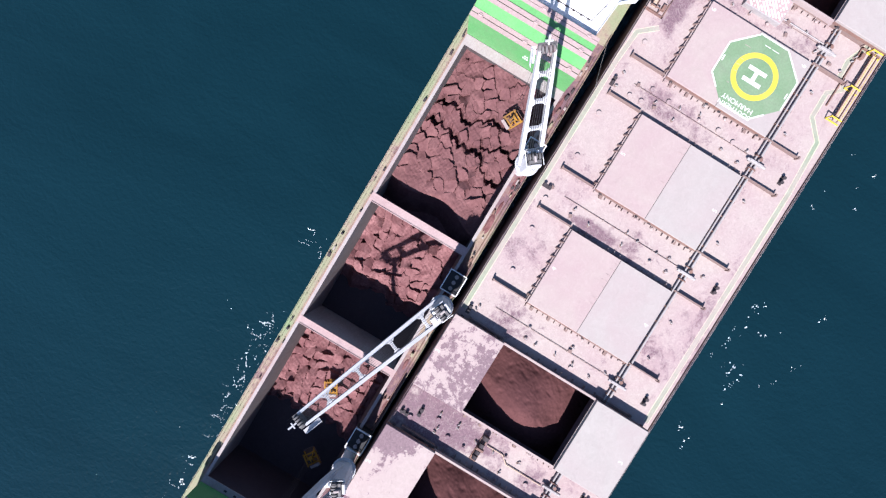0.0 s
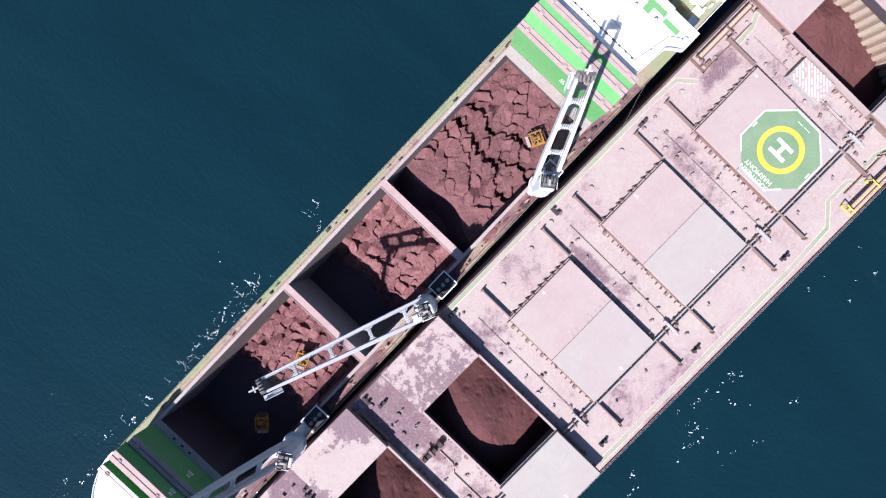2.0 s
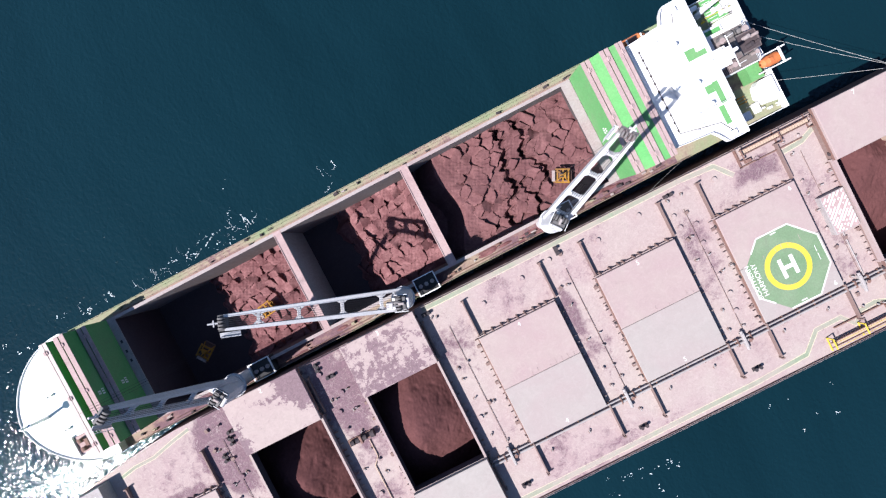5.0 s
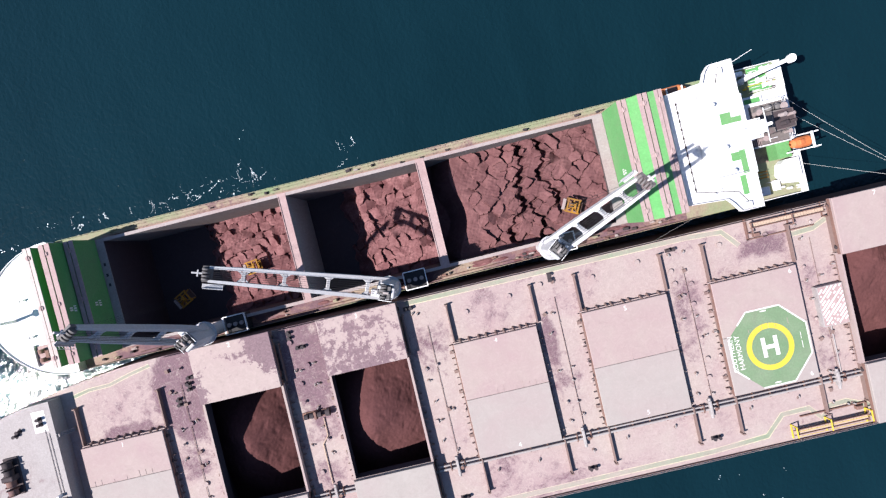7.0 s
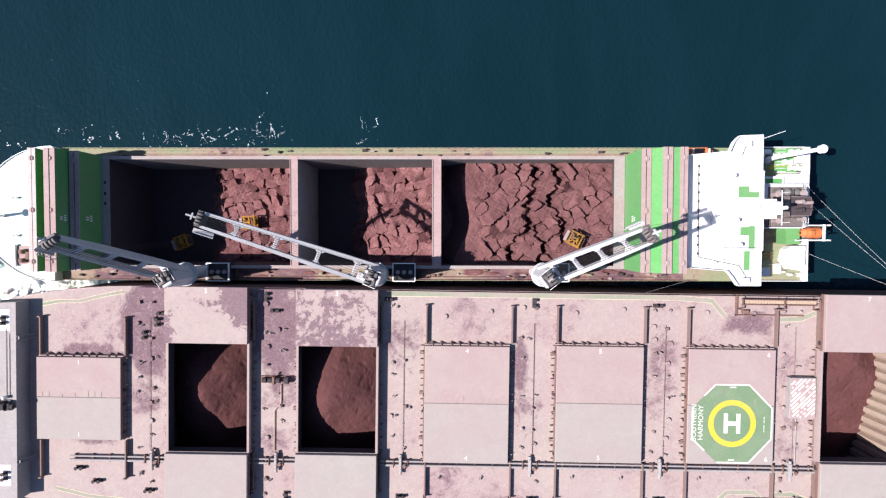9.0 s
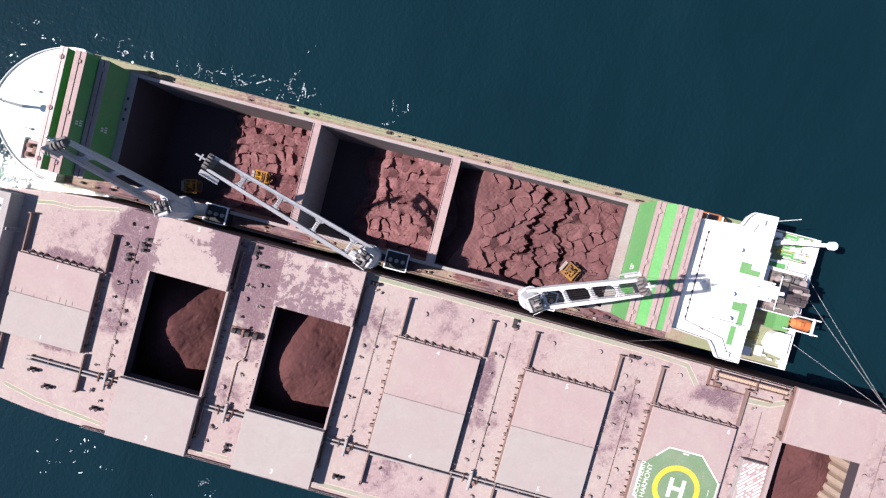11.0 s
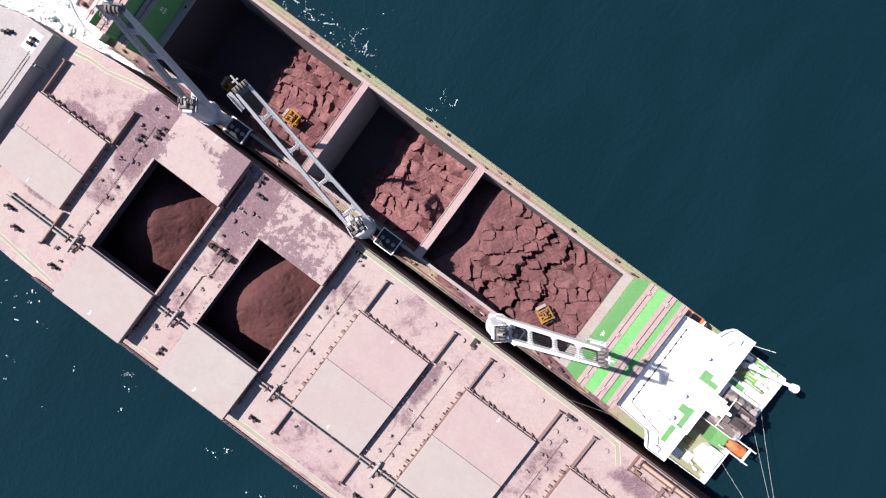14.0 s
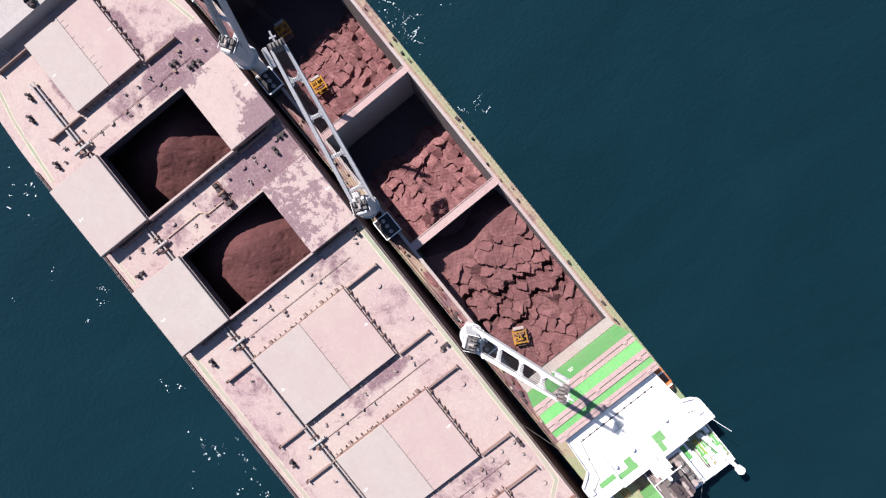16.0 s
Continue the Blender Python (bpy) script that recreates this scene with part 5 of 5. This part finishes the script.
def fore_gear():
    """Windlass, chocks and mooring gear on the larger ship's forecastle."""
    z = BDECK + 3.8
    for y in (-31.0, -46.0):
        w = thing("windlass", "dark steel anchor windlass with rope drums on the forecastle", "windlass", pose(-107.0, y, z, 0, 0, 90), group="windlasses")
        part("bed", Build().box(-4.2, 4.2, -1.6, 1.6, 0, 0.4), DARK_STEEL, w)
        for x in (-3.2, -1.2, 1.2, 3.0):
            part("drum", Build().cyl((x - 0.55, 0, 1.4), (x + 0.55, 0, 1.4), 0.95, n=18).cyl((x - 0.7, 0, 1.4), (x - 0.55, 0, 1.4), 1.25, n=18).cyl((x + 0.55, 0, 1.4), (x + 0.7, 0, 1.4), 1.25, n=18), RUST if x < 0 else DARK_STEEL, w)
        part("gearbox", Build().box(-0.5, 0.5, -1.3, 1.3, 0.4, 2.4, c=0.15), DARK_STEEL, w)
    made = None
    for x, y, rz in ((-98.5, -20.5, 90), (-98.4, -55.5, 90), (-104, -22, 40), (-104.5, -54.5, -40), (-112, -26, 30)):
        if made is None:
            made = deck_vent(2, pose(x, y, z, 0, 0, rz))
        else:
            copy_thing(made, pose(x, y, z, 0, 0, rz))
    for y in (-20.5, -55.5):
        tagged(solid("white_deck_mark", Build().box(-100.2, -97.2, y - 2.4, y + 2.4, z + 0.004, z + 0.01), MARK_WHITE, "white painted square round mooring bitts", "deck marking", group="white deck marks"), kind="structure")
    for i, x in enumerate((-97.9, -97.2)):
        r = thing("deck_pipe", "thin pale pipe lying along the forecastle edge", "pipe", pose(x, -30.5, z), group="forecastle pipes")
        part("pipe", Build().cyl((0, -7.0, 0.12), (0, 8.0 - i, 0.12), 0.06, n=6), COAMING, r)
        for k in range(6):
            part("clip", Build().box(-0.12, 0.12, -6.5 + 2.4 * k, -6.3 + 2.4 * k, 0, 0.16), COAMING, r)
    w = thing("mooring_winch", "dark greasy mooring winch with rope drums and control stand", "winch", pose(-99.2, -39.5, z))
    part("bed", Build().box(-2.6, 2.4, -1.2, 1.2, 0, 0.3), SHEAVE_GREY, w)
    for x in (-1.6, 0.0, 1.4):
        part("drum", Build().cyl((x - 0.5, 0, 1.1), (x + 0.5, 0, 1.1), 0.75, n=16).cyl((x + 0.5, 0, 1.1), (x + 0.62, 0, 1.1), 1.0, n=16), DARK_STEEL if x else RUST, w)
    part("motor", Build().box(2.0, 3.0, -0.7, 0.7, 0.3, 1.5, c=0.12), DARK_STEEL, w)
    part("control_stand", Build().box(1.0, 1.6, 1.5, 2.1, 0, 1.3, c=0.1), WHITE, w)
    part("brake_arm", Build().beam((-2.4, -0.4, 0.5), (-7.5, -3.0, 0.4), 0.5, 0.4), SHEAVE_GREY, w)
    part("warping_head", Build().cyl((3.0, 0, 1.1), (3.7, 0, 1.1), 0.45, 0.6, n=14), DARK_STEEL, w)
    # ladders and door on the forecastle's after bulkhead
    for y in (-24.5, -52.5):
        l = thing("deck_ladder", "steel ladder from the main deck to the forecastle", "ladder", pose(-95.7, y, BDECK), group="forecastle ladders")
        for s in (-0.4, 0.4):
            part("stringer", Build().beam((2.0, s, 0.1), (0.1, s, 3.85), 0.1, 0.25), FORE_DECK, l)
        for i in range(9):
            f = (i + 0.7) / 9.5
            part("tread", Build().box(2.0 - 1.9 * f - 0.14, 2.0 - 1.9 * f + 0.14, -0.38, 0.38, 0.1 + 3.7 * f - 0.03, 0.1 + 3.7 * f), FORE_DECK, l)


fore_gear()


# ---------------------------------------------------------------- fittings of the smaller ship
def vent_platform(x):
    """A low house beside each crane with three vents inside a white railing."""
    p = thing("vent_platform", "dark platform with three vents inside a white railing", "platform", SHIP @ pose(x, -9.0, DECK), group="vent platforms")
    part("house", Build().box(-2.5, 2.5, -2.0, 2.0, 0, 3.2, c=0.08), HULL, p)
    for dx in (-1.5, 0, 1.5):
        part("vent", Build().cyl((dx, 0, 3.2), (dx, 0, 3.9), 0.35, n=12).cyl((dx, 0, 3.9), (dx, 0, 4.1), 0.5, n=12), COAMING, p)
    for z in (3.7, 4.25):
        for a, b2 in (((-2.6, -2.1), (2.6, -2.1)), ((2.6, -2.1), (2.6, 2.1)), ((2.6, 2.1), (-2.6, 2.1)), ((-2.6, 2.1), (-2.6, -2.1))):
            part("rail", Build().beam((*a, z), (*b2, z), 0.22 if z > 4 else 0.1, 0.12), WHITE, p)
    for dx in (-2.6, 0, 2.6):
        for dy in (-2.1, 2.1):
            part("post", Build().box(dx - 0.06, dx + 0.06, dy - 0.06, dy + 0.06, 3.1, 4.25), WHITE, p)


vent_platform(-54.2)
vent_platform(-10.2)
vent_platform(25.9)


def deck_clutter():
    """Pipes, lashings, lockers and spilled ore along both side decks."""
    rng = random.Random(21)
    for y in (19.2, 20.1, -10.4):
        p = thing("side_deck_pipe", "thin service pipe along the side deck", "pipe", SHIP, group="side deck pipes")
        part("pipe", Build().cyl((-80, y, DECK + 0.35), (54, y, DECK + 0.35), 0.09, n=8), SIDE_GREEN if y > 0 else RUST, p)
        for i in range(34):
            x = -79 + 4 * i
            part("clip", Build().box(x - 0.07, x + 0.07, y - 0.14, y + 0.14, DECK, DECK + 0.3), SIDE_GREEN if y > 0 else RUST, p)
    for i in range(70):
        x = rng.uniform(-92, 54)
        if rng.random() < 0.3:
            y = rng.uniform(18.8, 20.4)
        else:
            y = rng.uniform(-11.0, -8.8)
        a, b2, h = rng.uniform(0.2, 0.7), rng.uniform(0.15, 0.35), rng.uniform(0.3, 0.9)
        mat = rng.choice((DARK_STEEL, DARK_STEEL, RUST, COAMING, SIDE_GREEN))
        o = thing("deck_fitting", "small dark steel fitting on the side deck", "deck fitting", SHIP @ pose(x, y, DECK, 0, 0, rng.uniform(-12, 12)), group="side deck fittings")
        part("body", Build().box(-a, a, -b2, b2, 0, h, c=0.05), mat, o)
        part("post", Build().cyl((a * 0.5, 0, h), (a * 0.5, 0, h + 0.4), 0.09, n=8), mat, o)
    # ore spilled over the southern side deck
    for k in range(26):
        x, y = rng.uniform(-76, 50), rng.uniform(-11.0, -8.6)
        pts, n = [], 11
        rx, ry = rng.uniform(1.0, 3.8), rng.uniform(0.25, 0.7)
        for i in range(n):
            a = 2 * math.pi * i / n
            r = rng.uniform(0.65, 1.1)
            pts.append((rx * r * math.cos(a), ry * r * math.sin(a)))
        solid("spilled_ore", Build().prism(pts, 0.004, rng.uniform(0.08, 0.25), top_pts=[(0.6 * px, 0.55 * py) for px, py in pts]), ORE_DARK if k % 2 else ORE, "low drift of spilled red-brown ore on deck", "ore", SHIP @ pose(x, y, DECK), group="ore drifts")
    # three dark drain openings in the forward end coaming and marks on the green panels
    for y in (7.2, 9.6, 12.2):
        solid("coaming_opening", Build().box(-0.25, 0.25, -0.35, 0.35, 0, 0.05), DARK_STEEL, "dark lashing pocket in the end coaming", "fitting", SHIP @ pose(-81.6, y, RIM + 0.003), group="lashing pockets")
    for x, side, z in ((-82.49, 1, 13.9), (-84.94, 1, 18.8), (41.93, -1, 15.4), (45.73, -1, 19.6)):
        m = thing("panel_mark", "faded white lifting marks on a green panel", "marking", SHIP @ pose(x, 3.6, z), group="panel marks")
        for dz, row in ((0.62, ((-0.42, 0.34), (0.1, 0.34))), (-0.62, ((-0.62, 0.36), (-0.08, 0.34), (0.42, 0.26)))):
            for dy, w in row:
                part("bar", Build().box(-0.012, 0.012, dy - w / 2, dy + w / 2, dz - 0.42, dz + 0.42), MARK_WHITE, m)


deck_clutter()


def bow_gear():
    z = DECK + 2.6
    w = thing("anchor_windlass", "rust-red windlass in a recess on the white forecastle", "windlass", SHIP @ pose(-100.4, -5.2, z))
    part("bed", Build().box(-2.2, 2.4, -2.2, 2.2, 0.004, 0.3), DUSTY_TOP, w, "pink dusted bed plate")
    for y in (-1.2, 0.9):
        part("drum", Build().cyl((-0.5, y - 0.5, 1.1), (-0.5, y + 0.5, 1.1), 0.7, n=16), RUST, w)
    part("gearbox", Build().box(0.5, 1.5, -0.9, 0.9, 0.3, 1.5, c=0.1), RUST, w)
    part("coaming", Build().box(-2.6, -2.3, -2.6, 2.6, 0, 0.9), WHITE, w)
    part("coaming", Build().box(2.5, 2.8, -2.6, 2.6, 0, 0.9), WHITE, w)
    m = thing("foremast", "white foremast on the forecastle", "mast", SHIP @ pose(-106.0, 4.2, z))
    part("column", Build().cyl((0, 0, 0), (0, 0, 8.5), 0.4, 0.22, n=14), WHITE, m)
    part("platform", Build().cyl((0, 0, 6.4), (0, 0, 6.5), 0.9, n=14), WHITE, m)
    for y, rz in ((12.5, 20), (-0.5, 0), (-7.5, -20), (8.5, 0)):
        d = thing("bow_bitts", "white mooring bitts on the forecastle", "bollard", SHIP @ pose(-99.0 - (4 if rz == 0 else 0), y, z, 0, 0, rz), group="bow bitts")
        part("base", Build().box(-0.9, 0.9, -0.4, 0.4, 0, 0.12), WHITE, d)
        for x in (-0.5, 0.5):
            part("post", Build().cyl((x, 0, 0.12), (x, 0, 0.9), 0.25, n=12), WHITE, d)


bow_gear()


def grab(m, tip, spread, label, name="cargo_grab"):
    """A four-rope clamshell grab: yellow head frame, arms, two scoops, and its ropes up to the jib head."""
    g = thing(name, label, "grab", m, group="cargo grabs")
    for y in (-1.9, 1.9):
        part("side_beam", Build().box(-2.1, 2.1, y - 0.2, y + 0.2, 2.3, 2.8), YELLOW, g)
    for x in (-1.5, 0.1, 1.7):
        part("cross_beam", Build().box(x - 0.2, x + 0.2, -1.75, 1.75, 2.35, 2.75), YELLOW, g)
    part("head_block", Build().box(-0.9, 0.9, -0.7, 0.7, 2.8, 3.7, c=0.15), YELLOW, g)
    for y in (-0.4, 0.4):
        part("sheave", Build().cyl((-0.5, y - 0.12, 3.75), (-0.5, y + 0.12, 3.75), 0.5, n=14), DARK_STEEL, g)
    for sx in (-1, 1):
        for sy in (-1, 1):
            part("arm", Build().beam((sx * 0.7, sy * 0.8, 3.3), (sx * spread, sy * 1.7, 1.2), 0.28, 0.36), YELLOW, g)
        b = Build()
        n = 7
        prof = [(sx * (0.3 + (spread + 0.2) * math.sin(a)), 1.55 - 1.5 * math.cos(a)) for a in [math.pi / 2 * i / (n - 1) for i in range(n)]]
        for (xa, za), (xb, zb) in zip(prof, prof[1:]):
            b.beam(((xa), 0, za), ((xb), 0, zb), 3.2, 0.12, up=(0, 0, 1) if abs(xb - xa) > abs(zb - za) else (1, 0, 0))
        part("scoop", b, RUST if spread > 2.2 else YELLOW, g, "scuffed steel scoop")
    part("counter_plate", Build().box(-3.0, -2.1, -1.6, 1.6, 1.9, 2.4, c=0.08), COAMING, g, "pale dusty plate")
    for piece in g.children:
        piece.data.transform(Matrix.Scale(0.84, 4))
    t = m.inverted() @ Vector(tip)
    for dx in (-0.55, 0.55):
        for dy in (-0.4, 0.4):
            part("rope", Build().cyl((dx, dy, 3.15), (t.x + dx * 0.6, t.y + dy * 0.8, t.z), 0.022, n=5, caps=False), CABLE, g)
    return g


def jib_tip(i, length):
    base, jib = CRANES[i]
    return base.matrix_world @ jib.matrix_basis @ Vector((length - 0.3, 0, -0.3))


GRABS = [grab(SHIP @ pose(-68.8, -1.0, -4.6, 0, 0, 40), jib_tip(0, 33.0), 2.6, "yellow clamshell grab hanging open in the shaded hold"),
         grab(SHIP @ pose(-51.9, 3.2, -6.6, 0, 0, 5), jib_tip(1, 37.3), 2.0, "yellow clamshell grab lowered onto lit ore"),
         grab(SHIP @ pose(31.3, -1.2, 3.0, 0, 0, -27), jib_tip(2, 33.0), 2.3, "yellow clamshell grab resting on dark ore")]


def mooring_lines():
    pairs = [((83.3, 11.9, 10.7), (107.2, -12.9, 15.4), 0.4), ((83.3, 8.4, 10.7), (107.3, -12.9, 15.4), 0.5), ((83.3, -4.0, 10.7), (107.1, -12.9, 15.4), 0.3), ((58.0, -11.2, 7.6), (44.5, -12.9, 15.4), 0.4)]
    for p, q, sag in pairs:
        p = SHIP @ Vector(p)
        q = Vector(q)
        b = Build()
        pts = [p.lerp(q, i / 14) - Vector((0, 0, sag * 4 * (i / 14) * (1 - i / 14))) for i in range(15)]
        for a, c in zip(pts, pts[1:]):
            b.cyl(a, c, 0.03, n=6, caps=False)
        solid("mooring_line", b, ROPE, "pale mooring rope stretched between the ships", "rope", group="mooring lines")
    # fenders between the hulls
    for x in (-62, -28, 6, 40):
        f = thing("floating_fender", "large black rubber fender between the hulls", "fender", pose(x, -12.1, 1.2, 0, 0, 0.4), group="floating fenders")
        part("body", Build().cyl((-3.2, 0, 0), (3.2, 0, 0), 0.65, n=18).ball((-3.2, 0, 0), 0.65, 14).ball((3.2, 0, 0), 0.65, 14), DARK_STEEL, f)
        part("collar", Build().cyl((-3.9, 0, 0), (-3.75, 0, 0), 0.3, n=10), RUST, f)


mooring_lines()


def foam():
    """White flecks that stand in for sun glints and foam, along the sunny hull side and a few far ones."""
    m, n, l, bs = shader("sea_glints", 0.5)
    bs.inputs["Base Color"].default_value = (0.60, 0.65, 0.68, 1)
    rng = random.Random(5)
    b = Build()

    def fleck(x, y, r):
        """A small ragged white scrap, drawn for a glint."""
        k = rng.randint(4, 6)
        turn, long = rng.uniform(0, 6.28), rng.uniform(1.0, 2.6)
        pts = []
        for i in range(k):
            a = 2 * math.pi * i / k
            px, py = r * long * rng.uniform(0.5, 1.1) * math.cos(a), r * rng.uniform(0.5, 1.1) * math.sin(a)
            pts.append((x + px * math.cos(turn) - py * math.sin(turn), y + px * math.sin(turn) + py * math.cos(turn)))
        b.prism(pts, 0.02, 0.05)

    def lace(x, y, length, a, r):
        """A crooked string of scraps, like glints along a wavelet."""
        while length > 0:
            a += rng.gauss(0, 0.35)
            d = rng.uniform(0.08, 0.3)
            x, y, length = x + d * math.cos(a), y + d * math.sin(a), length - d
            if rng.random() < 0.75:
                fleck(x + rng.gauss(0, 0.08), y + rng.gauss(0, 0.08), r * rng.choice((0.4, 0.6, 0.8, 1.0, 1.5)))

    # glint and foam flecks along the hull
    for cx, cy, rx, ry, count in ((-62, 24.2, 5, 1.6, 11), (-53, 25.0, 4, 2.2, 13), (-49, 27.0, 2, 2.2, 5), (-72, 23.6, 5, 1.4, 9), (-44, 24.0, 4, 1.6, 6), (-21, 25.0, 1.8, 1.8, 5), (-84, 23.4, 6, 1.2, 5), (-97, 23.6, 6, 2.0, 4)):
        for i in range(count):
            lace(rng.gauss(cx, rx * 0.6), rng.gauss(cy, ry * 0.6), rng.uniform(0.6, 3.2), rng.choice((1.4, 1.8, -1.3, 0.2)) + rng.gauss(0, 0.3), rng.choice((0.04, 0.06, 0.09)))
        for i in range(count):
            fleck(rng.gauss(cx, rx), rng.gauss(cy, ry), rng.uniform(0.03, 0.1))
    # scattered white flecks for sun glitter further off
    for cx, cy, rx, ry, count in ((-46, 36.6, 1.4, 1, 2), (-110, 20, 5, 4, 10), (12, -78, 6, 3, 10), (21, -82, 6, 5, 8), (-16, -81, 6, 4, 6), (-80, -80, 10, 6, 14), (-44, -81, 5, 3, 8), (8, -84, 8, 3, 12), (16, -94, 14, 10, 8), (-75, -92, 20, 8, 10), (60, -80, 14, 6, 6)):
        for i in range(count):
            x, y = rng.gauss(cx, rx * 0.6), rng.gauss(cy, ry * 0.6)
            for k in range(rng.randint(1, 4)):
                fleck(x + rng.gauss(0, 0.5), y + rng.gauss(0, 0.3), rng.choice((0.05, 0.07, 0.1, 0.16)))
    tagged(new("sea_glints", b.mesh("sea_glints", m)), "scattered white flecks standing in for sun glints and foam", "foam", kind="stuff")


foam()


def motions():
    """The middle crane slews slowly with its grab; the forward grab swings on its ropes."""
    slews = [(0.0, 157.0, 21.5), (2.0, 156.8, 22.5), (4.0, 156.9, 23.8), (6.5, 158.1, 25.5), (8.0, 158.6, 26.2), (9.0, 158.9, 26.8), (11.5, 160.3, 29), (13.0, 161.8, 30.3), (14.5, 163.4, 31.5), (16.0, 165.0, 32.8)]
    walk(CRANES[1][1], [(t, jib_pose(s, u)) for t, s, u in slews])
    walk(GRABS[1], [(t, SHIP @ pose(x, y, -6.6, 0, 0, r)) for t, x, y, r in (
        (0.0, -52.0, 3.6, 30), (2.0, -51.5, 3.5, 24), (4.0, -51.9, 3.5, 14), (6.5, -52.4, 3.5, 6), (9.0, -52.6, 3.0, 4), (11.5, -51.6, 2.0, 0), (14.0, -51.2, 0.9, -4), (16.0, -51.9, -1.1, -8))])
    walk(GRABS[0], [(t, SHIP @ pose(x, y, -4.6, 0, 0, r)) for t, x, y, r in (
        (0.0, -70.0, -1.6, 55), (1.5, -70.4, -1.0, 48), (4.0, -70.7, 1.2, 40), (6.3, -71.6, 0.2, 30), (7.2, -71.4, -0.6, 26), (8.0, -70.4, -1.6, 22), (9.2, -69.5, -2.4, 20),
        (11.3, -68.1, -4.7, 10), (12.6, -67.6, -4.1, 6), (13.2, -67.7, -3.5, 4), (14.4, -68.4, -0.8, 0), (16.0, -68.0, 0.8, -6))])
    walk(GRABS[2], [(0.0, GRABS[2].matrix_world.copy()), (16.0, GRABS[2].matrix_world.copy())])


motions()
